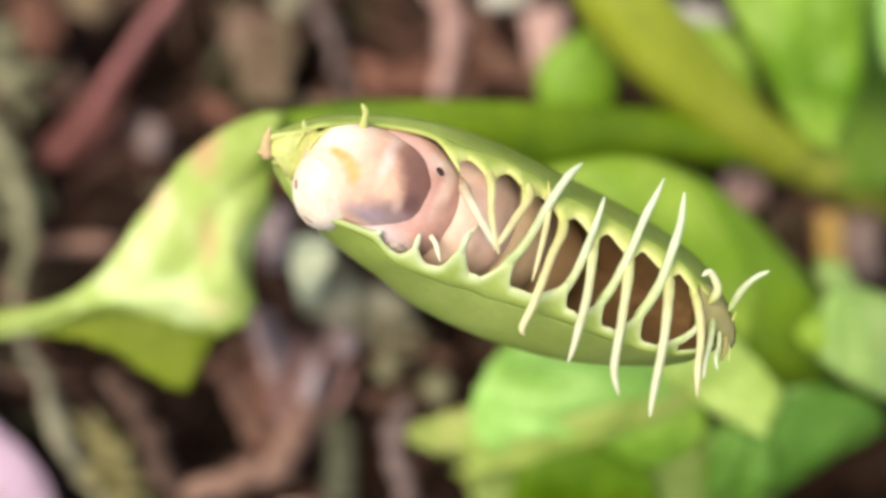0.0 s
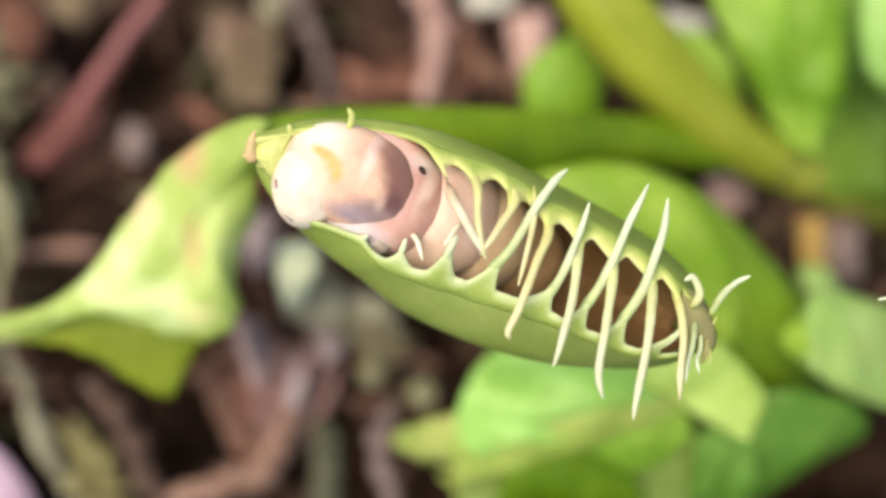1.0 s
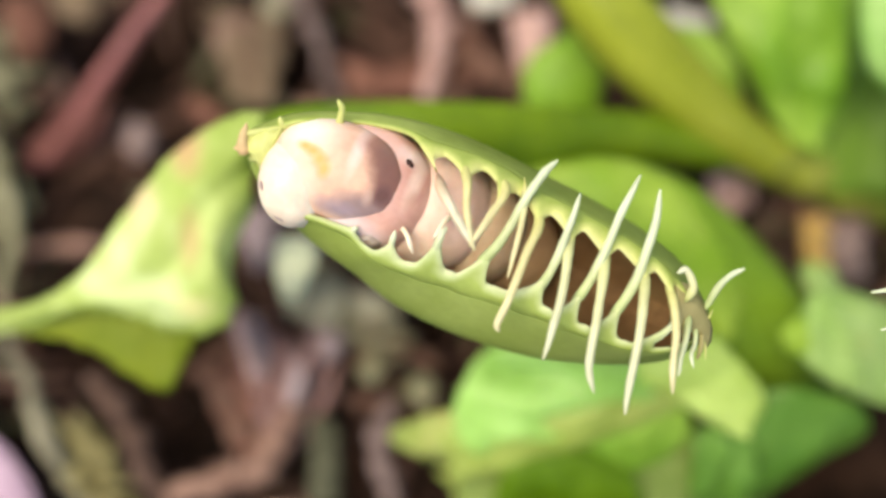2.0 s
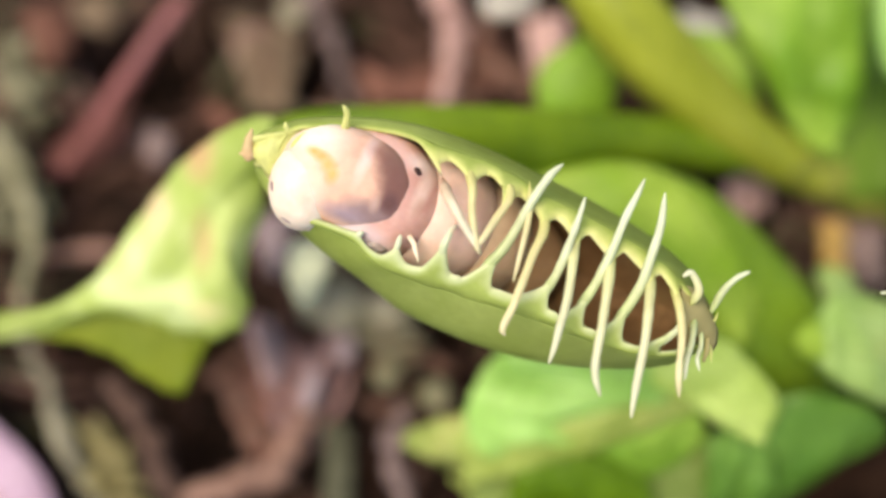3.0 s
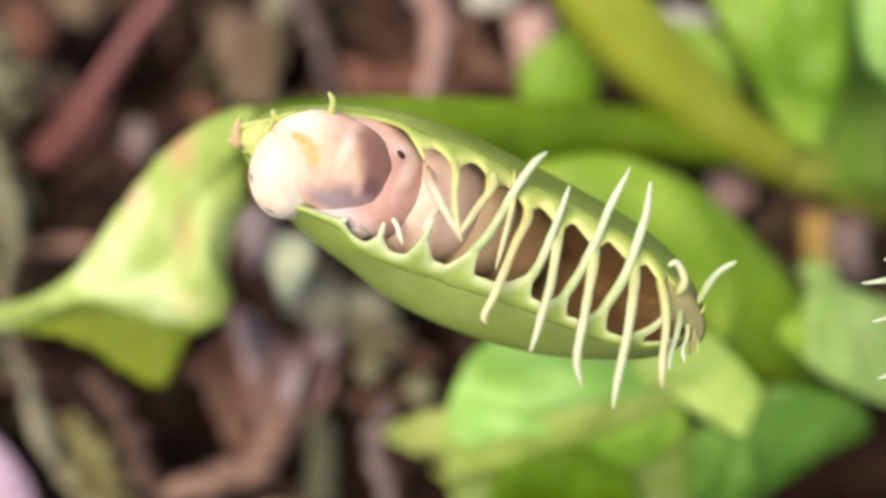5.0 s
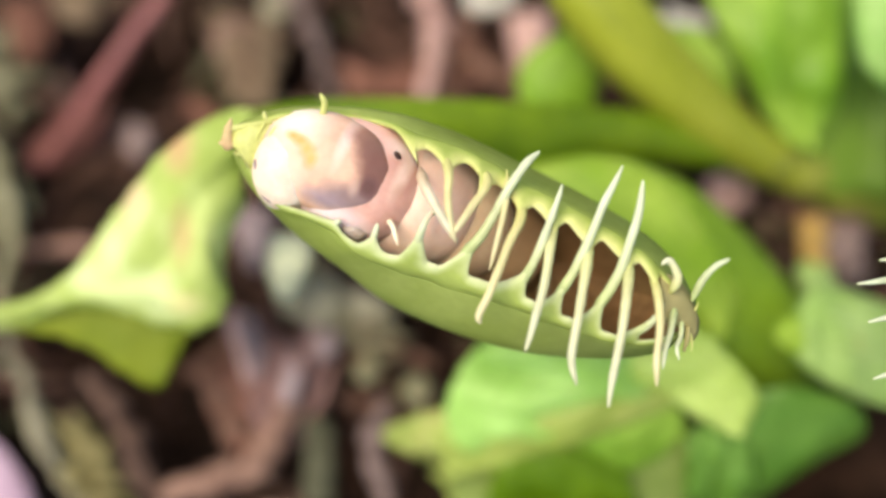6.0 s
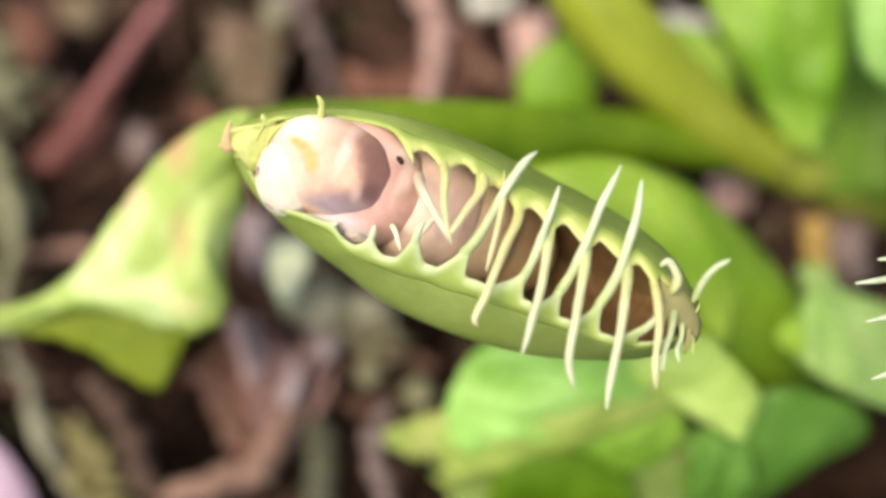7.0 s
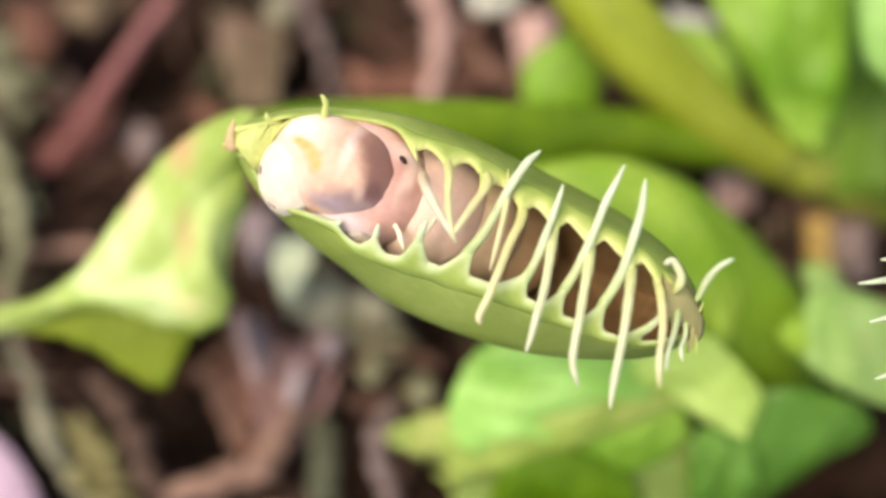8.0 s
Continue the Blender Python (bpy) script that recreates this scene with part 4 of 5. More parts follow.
leaf("crescent_leaf", M_BRIGHT, (
    (((7.9, 1.3, 21.05), (12.97, 1.96, 22.27), (17.2, 1.65, 22.18), (21.7, -0.3, 20.62), (25.34, -3.94, 18.61), (27.6, -8.38, 16.39)),
     ((8.58, -3.67, 17.65), (13.3, -5.34, 18.24), (16.67, -6.73, 17.87), (19.56, -9.06, 17.24), (22.24, -11.21, 15.63), (23.99, -13.89, 13.88)),
     dict(n=34, k=15, bulge=1.6, thick=0.6, wave=0.9, ragged=0.03), M_CRESCENT, ""),
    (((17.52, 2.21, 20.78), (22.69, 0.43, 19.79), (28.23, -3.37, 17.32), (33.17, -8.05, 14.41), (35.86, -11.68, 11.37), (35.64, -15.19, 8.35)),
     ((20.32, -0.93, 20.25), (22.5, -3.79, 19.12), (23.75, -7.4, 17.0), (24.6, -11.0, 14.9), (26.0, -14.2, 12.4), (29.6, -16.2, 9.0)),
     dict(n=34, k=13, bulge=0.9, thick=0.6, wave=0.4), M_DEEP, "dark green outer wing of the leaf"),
), "bright green leaf curving down behind the trap", stalk=((31.88, -15.31, 9.36), (34.82, -15.75, 4), (37.83, -14.88, -4)))

leaf("ribbed_leaf", M_NEON, (
    (((5.69, -12.65, 18.35), (3.57, -15.15, 17.68), (2.28, -18.23, 15.82), (2.73, -20.16, 13.23)),
     ((21.9, -12.65, 18.35), (19.55, -16.74, 17.26), (15.51, -18.92, 15.64), (9.56, -21.1, 12.98)),
     dict(n=30, k=21, bulge=1.2, thick=0.6, wave=1.6, ragged=0.04), None, ""),
    (((1.41, -19.45, 13), (5.75, -19.35, 14.6), (9.46, -18.33, 16.2), (12.66, -16.6, 17.4), (15.43, -14.81, 18), (18.67, -14.12, 18.2)),
     ((2.88, -23.7, 10), (6.76, -22.62, 12.5), (10.52, -21.38, 14), (14.23, -20.5, 15), (17.89, -19.18, 16), (21.6, -17.82, 16.5)),
     dict(n=30, k=13, bulge=0.9, thick=0.6, wave=0.8), M_OLIVE_LEAF, "olive ridge along the leaf"),
    (((21.42, -11.79, 20), (23.79, -13.12, 20.5), (26.4, -15.68, 19.5), (27.88, -17.37, 18), (26.92, -20, 16.5)),
     ((15.9, -12.69, 18.5), (16.7, -15.49, 18.5), (19.95, -16.78, 18), (22.03, -18.45, 17.5), (26.06, -20.32, 16.5)),
     dict(n=32, k=15, bulge=0.6, thick=0.5, wave=0.6, ragged=0.05), M_LIME, "light green lobe of the leaf"),
    (((2.83, -17.9, 13.84), (-0.44, -18.42, 12.66), (-3.2, -19.63, 11.3)), ((3.3, -22.43, 10.55), (0.05, -21.73, 10.22), (-2.81, -20.38, 10.69)),
     dict(n=30, k=15, bulge=0.5, thick=0.4, ragged=0.4, wave=1.4, scallop=0.22), M_RAGGED, "yellowish ragged lobe"),
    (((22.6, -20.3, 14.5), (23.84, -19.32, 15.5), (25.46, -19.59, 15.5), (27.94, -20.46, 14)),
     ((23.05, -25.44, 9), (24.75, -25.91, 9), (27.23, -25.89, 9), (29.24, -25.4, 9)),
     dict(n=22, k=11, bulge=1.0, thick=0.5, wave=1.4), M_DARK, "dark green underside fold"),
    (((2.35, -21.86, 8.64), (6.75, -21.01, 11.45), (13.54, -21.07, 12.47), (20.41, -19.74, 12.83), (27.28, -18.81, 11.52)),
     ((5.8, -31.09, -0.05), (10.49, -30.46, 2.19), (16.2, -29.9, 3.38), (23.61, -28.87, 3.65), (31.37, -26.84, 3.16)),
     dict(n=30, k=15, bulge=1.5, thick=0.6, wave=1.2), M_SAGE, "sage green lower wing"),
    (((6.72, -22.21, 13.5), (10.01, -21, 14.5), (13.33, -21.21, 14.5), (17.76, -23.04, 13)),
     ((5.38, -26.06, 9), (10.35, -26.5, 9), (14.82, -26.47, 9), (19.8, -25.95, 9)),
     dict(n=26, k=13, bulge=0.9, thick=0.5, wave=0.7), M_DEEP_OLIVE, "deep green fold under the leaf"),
    (((11.71, -19.77, 14.5), (15.16, -18.91, 15.5), (18.88, -18.01, 16), (21.7, -17.9, 16)), ((13.12, -21.92, 12), (15.99, -23.14, 12), (19.81, -22.29, 12.5), (22.97, -19.93, 13)),
     dict(n=24, k=11, bulge=0.6, thick=0.5, wave=0.6, ragged=0.08), M_BROAD, "mid-green fold of the leaf"),
    (((0.84, -22.77, 6.32), (2.41, -24.29, 5.92), (3.53, -29.42, 2.47)), ((3.42, -21.91, 7.59), (6.3, -24.3, 6.43), (7.28, -29.42, 2.47)),
     dict(n=14, k=9, bulge=0.6, thick=0.5, wave=0.4), M_OLIVE_LEAF, "olive lower edge"),
), "bright green ribbed leaf below the trap", stalk=((16.16, -23.83, 8.11), (17.42, -24.26, 4), (18.93, -24.12, -4)))

leaf("dark_leaf", M_DARK, (
    (((23.99, -20.57, 12.09), (26.3, -17.67, 14.94), (30.74, -16.16, 16.38), (36.87, -16.86, 14.12)),
     ((26.48, -26.31, 5.37), (30.49, -24.82, 7.84), (34.27, -22.19, 10.62), (38.77, -19.54, 11.33)),
     dict(n=26, k=13, bulge=1.2, thick=0.6, wave=1.2), None, ""),
), "dark green leaf low beside the rosette", stalk=((30.78, -20.98, 10.94), (33.76, -21.12, 4), (36.68, -20.7, -4)))

leaf("pointed_leaf", M_PALE, (
    (((30.17, -11.93, 17.51), (31.69, -9.73, 18.1), (33.32, -7.78, 18.1), (37.39, -8.59, 17.37), (43.7, -10.26, 15.88)),
     ((30.26, -12.3, 17.41), (32.44, -15.08, 17.18), (35.5, -16.62, 16.25), (39.31, -17.67, 14.94), (44.19, -18.27, 13.74)),
     dict(n=26, k=13, bulge=1.0, thick=0.6, wave=0.9), None, ""),
    (((29.3, -12.08, 18.2), (30.19, -10.95, 18.5), (31.43, -10.37, 18.7)), ((29.59, -12.7, 18), (30.78, -13.83, 18), (31.8, -13.09, 18.6)),
     dict(n=14, k=9, bulge=0.4, thick=0.4, wave=0.3, ragged=0.1), M_CRESCENT, "yellowish tip of the leaf"),
    (((33.89, -4.96, 12), (35, -4.11, 12), (36.49, -4.53, 12)), ((34.04, -6.94, 13), (35.22, -7.99, 14), (37.12, -6.93, 13)),
     dict(n=14, k=9, bulge=0.5, thick=0.4, wave=0.4, ragged=0.1), None, "small pale lobe of the leaf"),
), "pale green pointed leaf of the rosette", stalk=((42.72, -14.03, 14.87), (48.9, -13.15, 5), (54.31, -11.9, -4)))

def build_flower_stalk():
    ob = empty("flower_stalk")
    tagged(ob, "thick olive-yellow stalk leaning across the leaves", "stalk")
    line = ((12.49, 21.77, 24.47), (15.02, 16.85, 22.63), (18.67, 13.05, 20.58), (23.7, 9.56, 17.57), (29.7, 6.92, 13.24), (36.09, 5.98, 9.37), (43.85, 4.87, 6.48), (57.48, 6.33, -4))
    part("shaft", tube(bmesh.new(), line, (3.3, 3.6, 3.5, 3.1, 2.7, 2.4, 2.3, 2.4), 20, 60), M_STALK, ob)
    part("sheath", tube(bmesh.new(), ((31.23, 6.73, 12.57), (35.97, 5.87, 9.65), (40.59, 5.2, 7.6), (44.6, 4.78, 6.04), (57.48, 6.33, -4)), (2.2, 2.6, 2.9, 3.1, 3.0), 16, 30, 1.0, 0.2), M_SHEATH, ob, "olive sheath round the stalk's foot")


build_flower_stalk()

leaf("oval_leaf", M_BRIGHT, (
    (((13.35, 17.07, 15.5), (9.86, 15.05, 15.4), (8.81, 12.29, 14.5), (9.68, 9.6, 12.8)), ((14.14, 16.95, 15.5), (16.21, 14.28, 15.2), (16.65, 12.45, 14.2), (15.57, 9.61, 12.8)),
     dict(n=22, k=11, bulge=1.0, thick=0.5, wave=0.3), None, ""),), "small bright green oval leaf", stalk=((12.8, 10, 13), (16.46, 12.22, 3), (17.69, 15.07, -4)), group="oval leaves")
leaf("oval_leaf", M_BRIGHT, (
    (((21.96, 17.36, 15), (22.98, 14.65, 14.5), (24.76, 11.68, 14), (28.62, 10.12, 13)), ((23.60, 18.08, 15), (26.84, 17.77, 14.8), (29.52, 15.71, 14.2), (29.55, 11.88, 13)),
     dict(n=22, k=11, bulge=1.2, thick=0.5, wave=0.3), None, ""),), "small rounded green leaf behind the stalk", stalk=((28.85, 10.59, 12.67), (33.27, 13.51, 3), (35.76, 16.45, -4)), group="oval leaves")
leaf("broad_leaf", M_BROAD, (
    (((24.66, 19.65, 21), (26.29, 15.69, 20), (28.62, 12.55, 18), (31.00, 9.55, 15.5), (34.47, 6.37, 13.5)),
     ((37.95, 19.64, 21), (37.78, 14.57, 20), (37.78, 11.16, 18), (37.87, 8.72, 15.5), (36.29, 6.37, 13.5)),
     dict(n=34, k=17, bulge=0.9, thick=0.6, wave=0.7, ridge=0.4), None, ""),), "broad bright green leaf standing over the soil", stalk=((36.0, 6.6, 13.5), (42.28, 8.43, 3), (45.44, 10.99, -4)), group="broad leaves")
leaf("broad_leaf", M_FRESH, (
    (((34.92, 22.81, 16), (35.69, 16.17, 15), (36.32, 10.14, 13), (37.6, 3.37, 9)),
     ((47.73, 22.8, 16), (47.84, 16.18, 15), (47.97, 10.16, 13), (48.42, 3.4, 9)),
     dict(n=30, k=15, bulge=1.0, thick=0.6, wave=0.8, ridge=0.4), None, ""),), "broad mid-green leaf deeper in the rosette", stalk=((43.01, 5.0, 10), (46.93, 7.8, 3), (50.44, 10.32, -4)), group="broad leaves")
leaf("narrow_leaf", M_MINT_LEAF, (
    (((36.51, 16.56, 25), (36.53, 12.34, 24), (37.71, 9.97, 22.5), (39.5, 9.42, 21.5)),
     ((40.76, 16.56, 25), (41.14, 12.34, 24), (41.28, 9.97, 22.5), (40.45, 9.31, 21.5)),
     dict(n=20, k=9, bulge=0.9, thick=0.5), None, ""),), "narrow pale mint-green leaf at the rosette's rim", stalk=((40.0, 9.8, 21.9), (50.75, 13.72, 4), (55.14, 17.14, -4)))


# ---- a second trap, of which only the bristles reach into view ----
def build_side_trap():
    ob = empty("side_trap")
    tagged(ob, "neighbouring green trap with pale bristles on its lip", "flytrap")
    for pts in (((32.46, -11.58, 39.39), (30.89, -11.71, 39.8), (29.78, -11.87, 39.99), (28.88, -11.97, 40.08)),
                ((32.46, -12.9, 38.99), (30.28, -13.05, 40.04), (28.54, -13.39, 40.5), (27.07, -13.64, 40.78)),
                ((32.64, -14.89, 38.4), (30.62, -15.13, 39.42), (29.09, -15.45, 39.77), (27.8, -15.77, 39.92)),
                ((32.65, -18.29, 37.38), (30.63, -18.41, 38.44), (29.36, -18.65, 38.61), (28.22, -18.98, 38.74))):
        part("bristle", tube(bmesh.new(), pts, (0.4, 0.22, 0.19, 0.06), 8, 18), M_BRISTLE_PALE, ob)
    part("lobe", blade(bmesh.new(), ((33.29, -9.55, 38.93), (32.32, -13.17, 38.92), (32.33, -16.48, 37.93), (33.67, -20.31, 35.72)),
         ((39.94, -8.68, 33.82), (40.51, -11.34, 31.97), (40.52, -15.04, 30.86), (39.97, -18.89, 30.77)), n=26, k=11, bulge=2.0, thick=0.6), M_TRAP, ob)
    part("stalk", tube(bmesh.new(), ((39.85, -13.68, 31.81), (47.56, -11.54, 20.26), (57.43, -9.82, 8), (65.2, -7.65, -4)), (1.6, 1.4, 1.4, 1.6), 10, 20), M_LEAF, ob)


build_side_trap()


# ---- dead leaves and stems on the soil ----
def strip(name, mat, a, b, label, category="dead leaf", rib=None, rib_r=0.5, **opts):
    """A dead leaf or scrap; with rib it is a thing of a blade and its midrib."""
    o = dict(n=20, k=9, bulge=0.6, thick=0.4, wave=0.3)
    o.update(opts)
    bm = blade(bmesh.new(), a, b, seed=len(label), **o)
    if rib is None:
        tagged(mesh_object(name, bm, mat), label, category)
        return
    ob = tagged(empty(name), label, category)
    part("blade", bm, mat, ob)
    line = [(Vector(p) + Vector(q)) / 2 + Vector((0, 0, o["bulge"])) for p, q in zip(a, b)]
    part("midrib", tube(bmesh.new(), line, (rib_r, rib_r * 0.85, rib_r * 0.3), 8, 20), rib, ob)


def twig(name, mat, pts, radii, label, category="twig", flat=0.8):
    tagged(mesh_object(name, tube(bmesh.new(), pts, radii, 10, 40, flat, 0.55), mat), label, category)


def moss_tuft(foot, tips, mat, label):
    """Many short strands fanning out of one foot."""
    ob = tagged(empty("moss_tuft"), label, "moss")
    rng = random.Random(len(label))
    foot = Vector(foot)
    for tip in tips:
        for _ in range(5):
            end = Vector(tip) + Vector((rng.uniform(-2.5, 2.5), rng.uniform(-2, 2), rng.uniform(-1, 1)))
            root = foot + Vector((rng.uniform(-2, 2), rng.uniform(-2, 2), -2))
            mid = (root + end) / 2 + Vector((rng.uniform(-1, 1), rng.uniform(-1, 1), 2.0))
            part("strand", tube(bmesh.new(), (root, mid, end), (0.5, 0.8, 0.6, 0.15), 6, 10, 0.6), mat, ob)


strip("red_blade", M_RED, ((-28.72, 27.11, 6), (-32.29, 22.91, 5), (-36.08, 18.06, 4), (-40.19, 13.58, 3), (-44.09, 8.86, 1)), ((-27.19, 27.11, 6), (-30.39, 22.24, 5), (-33.27, 17.40, 4), (-34.66, 12.94, 3), (-39.21, 8.88, 1)), "dull red dead trap leaf with a pinkish stalk", rib=M_ROSE, rib_r=0.85, ragged=0.15)
strip("lilac_leaf", M_LILAC, ((-49.96, -12.46, 4), (-43.76, -17.92, 4), (-38.33, -22.69, 4), (-35.72, -29.44, 2)), ((-56.24, -18.77, 1), (-50.98, -24.2, 1), (-46.02, -28.44, 1), (-42.69, -32.64, 0)), "pale lilac withered leaf lying on the soil", rib=M_PINK)
strip("rust_leaf", M_RUST, ((-18.77, -11.28, 3), (-20.89, -15.14, 4.5), (-19.06, -19.38, 4), (-17.70, -21.88, 2)), ((-14.66, -9.56, 3), (-13.09, -12.90, 4.5), (-12.70, -16.65, 4), (-13.39, -20.24, 2)), "rusty brown crumpled dead leaf", rib=M_TAN, wave=1.4, ragged=0.12)
strip("pale_scrap", M_PINK_PALE, ((-18.42, -8.74, 8), (-17.64, -11.44, 8), (-17.03, -13.83, 6)), ((-17.28, -7.92, 8), (-16.39, -10.9, 8), (-15.98, -13.29, 6)), "pinkish scrap of dead leaf")
bent = tagged(empty("bent_twig"), "salmon-brown bent dead stem with a side branch", "twig")
part("stem", tube(bmesh.new(), ((-24.80, -25.38, 2), (-21.37, -24.22, 4), (-17.45, -22.95, 4), (-14.63, -20.94, 4), (-13.02, -17.73, 4), (-12.93, -13.85, 3.5), (-13.98, -10.03, 2.5)), (0.9, 1.3, 1.5, 1.6, 1.4, 0.8), 12, 40, 0.8, 0.45), M_SALMON, bent)
part("branch", tube(bmesh.new(), ((-14.42, -21.43, 3.5), (-17.47, -18.83, 4), (-19.86, -15.88, 4), (-22.40, -13.35, 3.5)), (1.3, 1.7, 1.5, 0.7), 12, 26, 0.7, 0.45), M_TAN, bent)
twig("grey_twig", M_MAUVE, ((-16, 29.84, 6), (-13.54, 25.01, 5), (-11.54, 21.38, 3), (-10.1, 17.32, 1)), (1.2, 1.2, 1.0, 0.8), "grey dry stem on the soil")
twig("pale_twig", M_PALE_MOSS, ((-47.67, 13.72, 4), (-43.72, 6.47, 5), (-41.99, 0.17, 4), (-43.21, -7.77, 3)), (1.1, 1.2, 0.9, 0.5), "pale dry stem on the soil")
twig("pale_twig", M_STRAW, ((-42.79, -9.31, 1), (-39.85, -14.14, 2.5), (-36.32, -19.23, 4), (-32.95, -25.70, 2)), (0.5, 0.9, 1.3, 1.2), "pale straw-grey dry stem on the soil")
twig("tan_twig", M_BROWN, ((-32.74, -13.82, 2.5), (-30.21, -17.46, 3), (-27.59, -21.48, 3), (-24.80, -25.61, 1)), (0.9, 1.25, 1.3, 1.2), "brown dead stem lying on the soil")
moss_tuft((-33.12, -24.19, 0), ((-34.4, -18.99, 4), (-32.62, -17.65, 4), (-30.83, -19.52, 4), (-29.21, -22.69, 4), (-33.55, -22.17, 4), (-28.68, -26.32, 3), (-31.69, -21.17, 5)), M_OLIVE, "olive tuft of moss on the soil")
moss_tuft((-47.73, 19.47, 0), ((-47.59, 22.87, 4), (-45.24, 23.54, 4), (-43.58, 19.55, 4), (-44.93, 15.65, 4), (-48.23, 18.24, 4), (-43.99, 14.15, 3)), M_PALE_MOSS, "dry grey-green moss tuft on the soil")
twig("pink_twig", M_MAUVE, ((-3.25, -15.92, 3), (-4.30, -19.01, 4), (-4.54, -21.91, 4), (-3.09, -25.47, 2)), (0.8, 1.1, 1.2, 1.0), "mauve-brown dead twig on the soil")
strip("grey_scrap", M_GREYGREEN, ((-11.72, -17.61, 3), (-11.10, -21.44, 4), (-11.32, -25.56, 3)), ((-9.24, -17.60, 3), (-8.41, -21.42, 4), (-8.37, -25.54, 3)), "narrow grey-green blade among the litter", ragged=0.15)
twig("brown_twig", M_TAN, ((2.21, 23.4, 3), (5.19, 20.21, 4), (8.82, 17.4, 3), (12.04, 16.33, 1)), (1.3, 1.4, 1.2, 0.9), "brown dead twig on the soil")
twig("brown_twig", M_RUST, ((-25.77, 15.89, 2), (-21.76, 13.18, 3), (-18.04, 10.32, 3), (-15.65, 6.28, 2)), (1.0, 1.2, 1.2, 0.9), "red-brown dead twig on the soil")
twig("brown_twig", M_TAN, ((-10.67, -2.28, 2), (-7.04, -6.62, 3), (-4.73, -9.49, 3), (0.34, -12.02, 1)), (0.9, 1.1, 1.1, 0.8), "brown dead twig on the soil")
strip("mint_blade", M_MINT, ((-13.44, -3.22, 15), (-13.28, -6.10, 16), (-13.13, -7.67, 12)), ((-9.70, -3.20, 15), (-9.78, -5.83, 16), (-11.34, -7.40, 12)), "pale grey-green blade among the litter", ragged=0.12)
strip("tan_scrap", M_STRAW_BROWN, ((-23.60, 25.54, 4), (-22.39, 20.90, 5), (-21.59, 15.92, 3)), ((-16.15, 24.85, 4), (-15.67, 19.57, 5), (-16.09, 15.27, 3)), "tan scrap of dead leaf", rib=M_TAN, wave=1.6, ragged=0.3)
twig("pink_twig", M_PINK_PALE, ((-1.47, 30.45, 5), (0.36, 25.68, 5), (0.97, 20.87, 4), (-0.24, 16.54, 2)), (1.5, 1.6, 1.5, 1.0), "pinkish dead stem on the soil")
strip("pink_scrap", M_PINK_PALE, ((8.22, 25.01, 5), (8.86, 22.87, 4), (9.56, 19.2, 2)), ((13.08, 25.68, 5), (13.11, 22.87, 4), (11.99, 18.53, 2)), "pale pinkish leaf scrap")
strip("white_scrap", M_WHITE, ((3.99, 28.48, 6), (6.38, 27.13, 6), (9.53, 29.08, 5)), ((4.25, 25.25, 6), (6.34, 24.85, 6), (9.15, 26.02, 5)), "whitish dry scrap on the soil")
strip("brown_scrap", M_RUST, ((-9.4, 21.38, 3), (-5.11, 20.04, 3), (-0.25, 21.21, 2)), ((-8.69, 16.75, 3), (-4.46, 16.09, 3), (-0.24, 16.54, 2)), "red-brown dead leaf scrap", wave=0.8)
strip("grey_scrap", M_WHITE, ((25.24, 26.36, 5), (27.59, 25.35, 5), (30.31, 25.57, 4)), ((25.54, 21.68, 5), (27.31, 21.35, 5), (29.5, 22.87, 4)), "whitish grey scrap under the leaves")
strip("pink_pebble_scrap", M_PINK_PALE, ((28.88, 6.83, 4), (30.35, 7.08, 5), (32.96, 6.83, 4)), ((29.18, 3.17, 4), (30.55, 2.55, 5), (32.69, 3.77, 4)), "pinkish brown scrap on the soil")
strip("mauve_scrap", M_MAUVE, ((39.32, 1.48, 6), (38.77, -1.14, 6), (40.31, -4.05, 4)), ((43.2, 1.5, 6), (43.45, -1.12, 6), (43.65, -4.03, 4)), "greyish mauve dead leaf scrap", wave=1.0, ragged=0.25)
strip("mauve_scrap", M_MAUVE_PALE, ((-18.83, 2.42, 7), (-18.34, -0.51, 7), (-17.48, -3.12, 5)), ((-15.18, 2.43, 7), (-14.56, -0.49, 7), (-15.23, -3.11, 5)), "purplish grey dead leaf scrap", wave=1.0, ragged=0.25)
strip("ochre_leaf", M_OCHRE, ((36.55, 1.64, 7), (36.47, -1.82, 7), (37.65, -5.9, 5)), ((39.33, 1.64, 7), (38.95, -1.82, 7), (39.94, -5.32, 5)), "ochre yellow dying leaf", wave=1.2, ragged=0.35)


twig("tan_twig", M_PINK, ((36.96, 0.17, 4), (40.57, 1.84, 4), (44.13, 2.81, 4), (50.59, 5.03, 2)), (0.9, 1.3, 1.4, 1.0), "pale dead stem under the rosette")
strip("brown_scrap", M_TAN, ((36.14, 5.94, 3), (38.69, 5.9, 4), (41.9, 5.01, 3)), ((36.17, 3.18, 3), (38.63, 2.56, 4), (41.99, 3.18, 3)), "tan dead leaf scrap", wave=0.8, ragged=0.2)


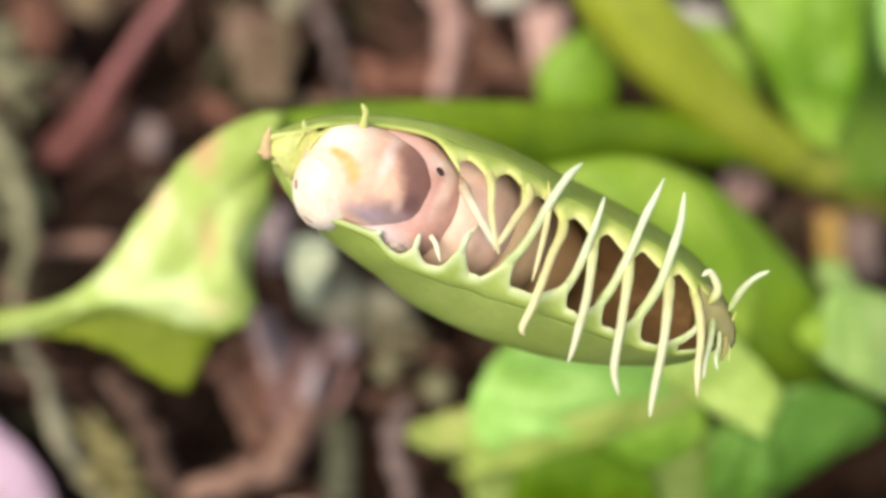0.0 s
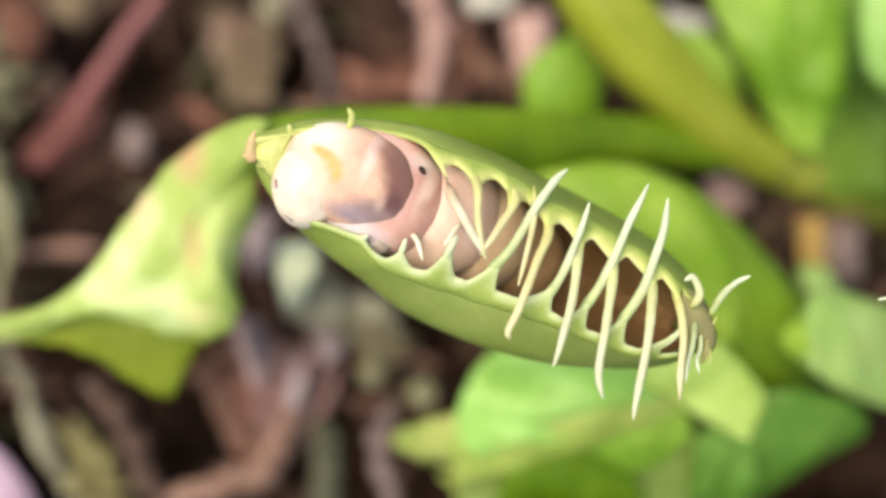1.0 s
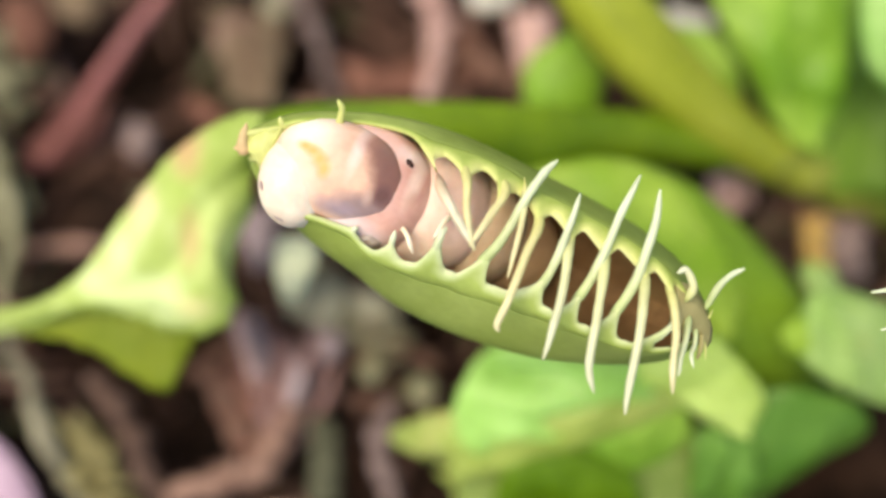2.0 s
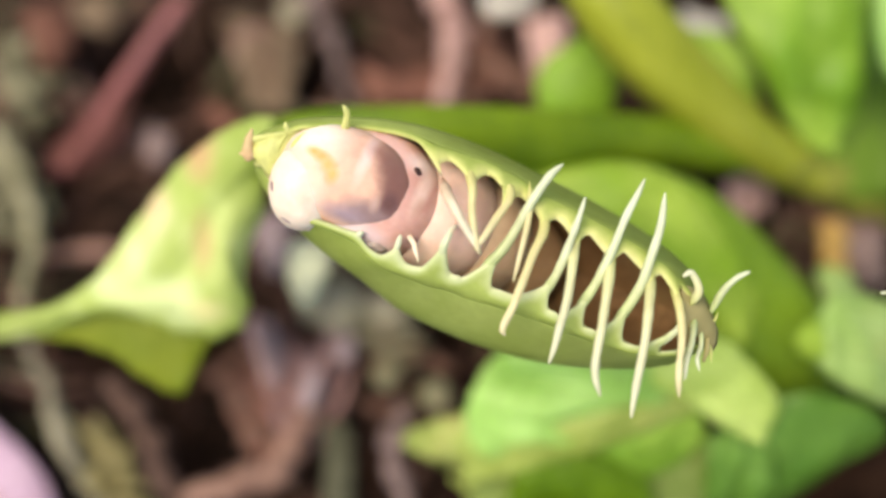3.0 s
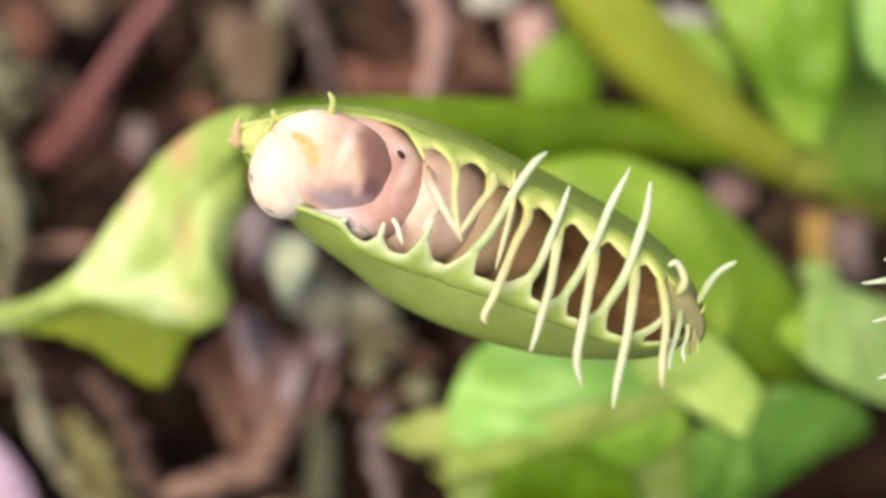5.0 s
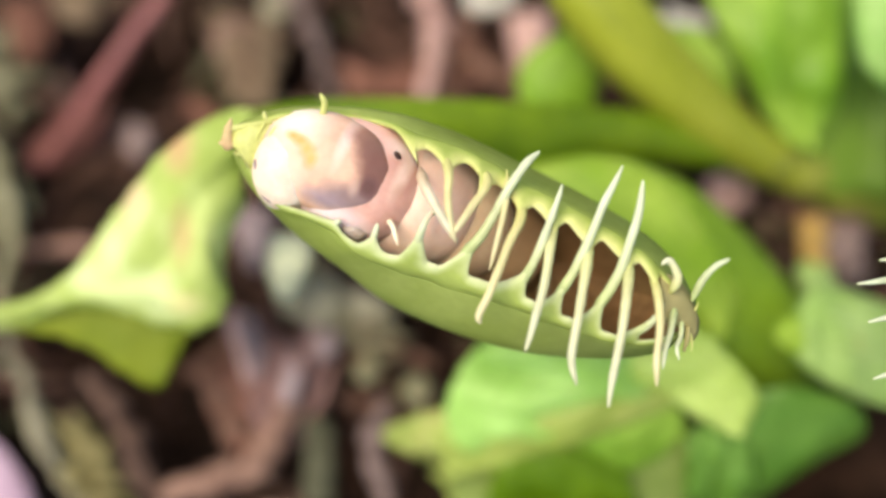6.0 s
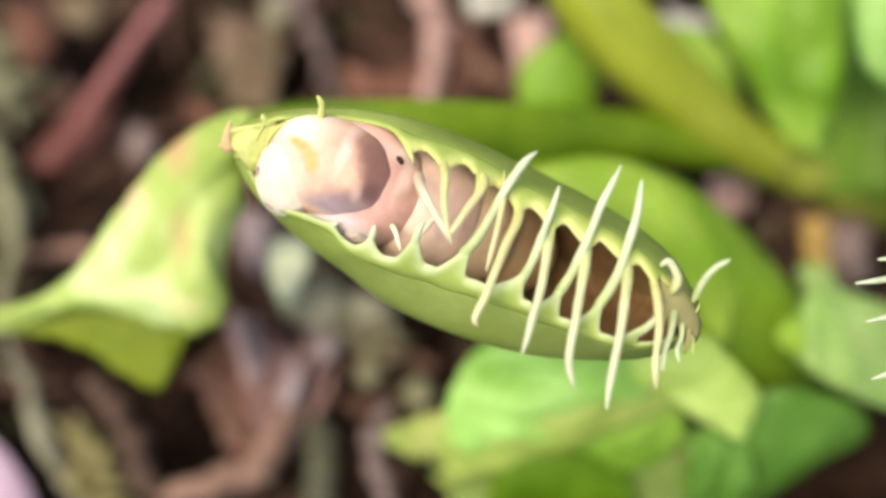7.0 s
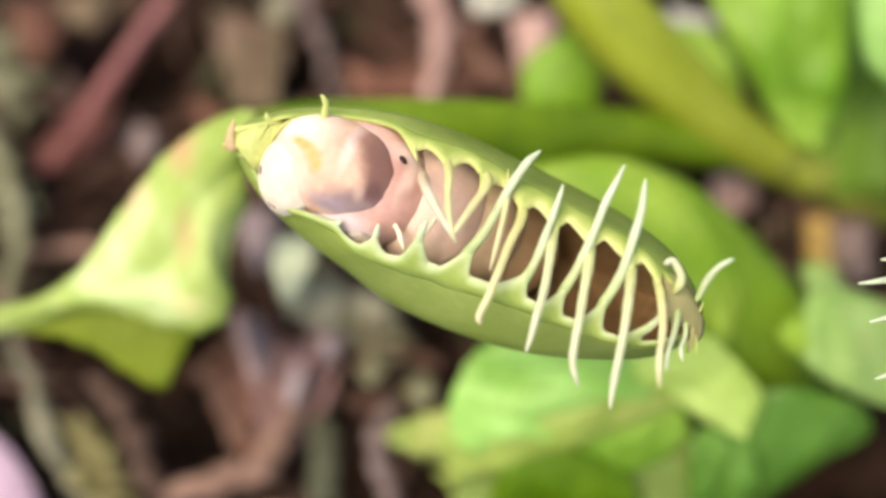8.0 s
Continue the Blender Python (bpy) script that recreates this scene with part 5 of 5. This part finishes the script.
moss_tuft((-8.41, -7.19, 0), ((-12.58, -3.03, 5), (-9.75, -3.6, 5), (-10.1, -7.24, 6), (-6.83, -6.11, 6), (-4.6, -8.35, 6), (-2.42, -10.39, 5), (-9.12, -10.23, 4)), M_OLIVE_DARK, "dark olive-grey moss tuft under the trap")
moss_tuft((-13.53, -18.69, 0), ((-17.35, -8.72, 5), (-15.45, -10.56, 6), (-14.01, -9.28, 5), (-12.17, -11.11, 6), (-10.64, -11.5, 5), (-15.26, -14.9, 6)), M_PINK, "pinkish tuft of dead moss on the soil")
moss_tuft((-46.87, 6.96, 0), ((-46.61, 9.93, 4), (-43.72, 8.92, 5), (-42.6, 5.6, 4), (-43.99, 2.56, 4), (-42.58, 1.66, 3)), M_PALE_MOSS, "pale grey-green moss strands on the soil")
moss_tuft((-21.75, 24.28, 0), ((-23.14, 23.67, 5), (-20.83, 25.68, 5), (-18.15, 23.79, 5), (-17, 21.03, 4), (-21.67, 19.06, 4)), M_STRAW_BROWN, "pale beige dry moss tuft on the soil")
moss_tuft((5.39, 20.83, -0), ((2.18, 22.2, 4), (5.16, 22.34, 5), (6.99, 20.21, 4), (4.54, 16.94, 4)), M_RUST, "red-brown dead moss tuft on the soil")


for edge, other in (
        (((-19.38, -8.01, 5), (-17.53, -11.54, 6), (-16.48, -14.1, 5)), ((-16.6, -7.99, 5), (-15.35, -11.53, 6), (-15.12, -14.09, 5))),
        (((-14.48, -15.71, 5), (-13.42, -13.61, 5.5), (-12.54, -11.33, 5)), ((-12.26, -16.77, 5), (-11.5, -14.14, 5.5), (-11.69, -11.88, 5))),
        (((-31.97, 13.27, 3), (-31.95, 11.32, 3), (-31.31, 9.47, 2)), ((-29.73, 13.27, 3), (-29.06, 11.33, 3), (-29.68, 9.48, 2)))):
    strip("lilac_scrap", M_MAUVE_PALE if edge[0][2] > 4 else M_MAUVE, edge, other, "pale lilac-grey scrap of dead leaf", thick=0.5)
strip("beige_scrap", M_STRAW, ((-14.09, -5.10, 6), (-11.19, -4.77, 7), (-7.74, -4.78, 6)), ((-13.36, -8.20, 6), (-10.70, -9.23, 7), (-8.16, -8.17, 6)), "beige crumpled scrap of dead leaf under the trap", wave=1.2, ragged=0.3)
strip("grey_scrap", M_STRAW_BROWN, ((-41.36, 28.69, 4), (-38.12, 28.42, 5), (-35.41, 28.68, 4)), ((-40.30, 25.19, 4), (-36.95, 23.59, 5), (-35.38, 25.54, 4)), "grey-brown scrap of dead leaf on the soil", wave=1.2, ragged=0.3)
strip("brown_scrap", M_RUST, ((-46.99, 27.52, 3), (-44.36, 27.63, 4), (-42.21, 27.17, 3)), ((-45.19, 21.27, 3), (-42.43, 20.07, 4), (-41.24, 21.95, 3)), "red-brown dead leaf scrap", wave=1.0, ragged=0.3)
strip("beige_scrap", M_STRAW, ((-8.50, -5.44, 4), (-6.15, -5.38, 5), (-3.42, -5.70, 4)), ((-7.84, -8.02, 4), (-5.50, -8.50, 5), (-2.80, -8.56, 4)), "beige crumpled scrap of dead leaf under the trap", wave=1.2, ragged=0.3)


def pebble(mat, centre, r, label):
    ob = mesh_object("pebble", ellipsoid(bmesh.new(), (r, r * 1.1, r * 0.7), 14, 20, 0.3, r), mat)
    ob.location = Vector(centre) * MM
    tagged(ob, label, "pebble", "pebbles on the soil")


pebble(M_MAUVE_PALE, (-9.89, -10.37, 5.0), 1.6, "pale pink grit grain among the litter")
pebble(M_TAN, (-5.91, -11.81, 1.5), 1.6, "tan grit grain among the litter")
pebble(M_MOSS, (-1.63, -14.92, 1.5), 1.2, "pale olive grit grain among the litter")
pebble(M_MAUVE, (-31.04, 11.54, 1.5), 1.6, "grey grit grain among the litter")
pebble(M_PALE_MOSS, (-0.47, -14.94, 4.0), 1.3, "pale beige grit grain among the litter")
pebble(M_PALE_MOSS, (-5.55, -12.89, 3.0), 1.2, "pale beige grit grain among the litter")
pebble(M_PINK, (-21.10, 22.45, 4.0), 2.2, "pale pink grit grain among the litter")
pebble(M_STRAW, (-16.69, 26.79, 4.0), 1.7, "whitish grit grain among the litter")


# ---- what moves ----
def motions():
    walk(trap, TRAP_ROWS)
    # the grub slides and noses out of the trap, then draws back: seconds, along and across in mm, turn in degrees
    shifts = ((0, 0.2, -0.28, 0), (0.5, 0.08, -0.17, 0), (1, -0.14, -0.05, 0), (1.5, -0.37, -0.14, 2), (1.7, -0.33, -0.2, 2), (2.8, -0.05, -0.28, 0),
              (3, -0.02, -0.28, 0), (3.5, -0.03, -0.27, 0), (4, 0.03, -0.2, 0), (4.5, -0.2, -0.07, 2), (4.7, -0.3, -0.2, 2), (5.8, -0.06, 0.03, -1),
              (6, 0, 0, 0), (6.5, 0.28, -0.01, 0), (7, 0.36, -0.07, 0), (7.5, 0.38, -0.12, 0), (8, 0.34, -0.13, 0))
    rows = []
    for (t, m), (_, lengthwise, across, turn) in zip(TRAP_ROWS, shifts):
        rows.append((t, m @ Matrix.Translation(LARVA_ORIGIN * MM) @ pose(lengthwise * MM, across * MM, 0, 0, 0, turn)))
    walk(larva, rows)
    rest = larva_head.matrix_basis.copy()
    nods = ((0, 0.05, -0.05, 0), (1, -0.05, -0.1, 2), (1.5, -0.2, -0.3, 5), (1.7, -0.25, -0.3, 8), (2.8, -0.1, -0.1, 4), (4, -0.1, -0.1, 3),
            (4.5, -0.35, -0.4, 10), (4.7, -0.45, -0.5, 12), (5.8, 0.0, 0.2, -2), (6.5, 0.0, 0.1, -2), (8, -0.05, 0.1, -2))
    walk(larva_head, [(t, Matrix.Translation((a * MM, b * MM, 0)) @ rest @ pose(0, 0, 0, 0, 0, turn)) for t, a, b, turn in nods])


motions()
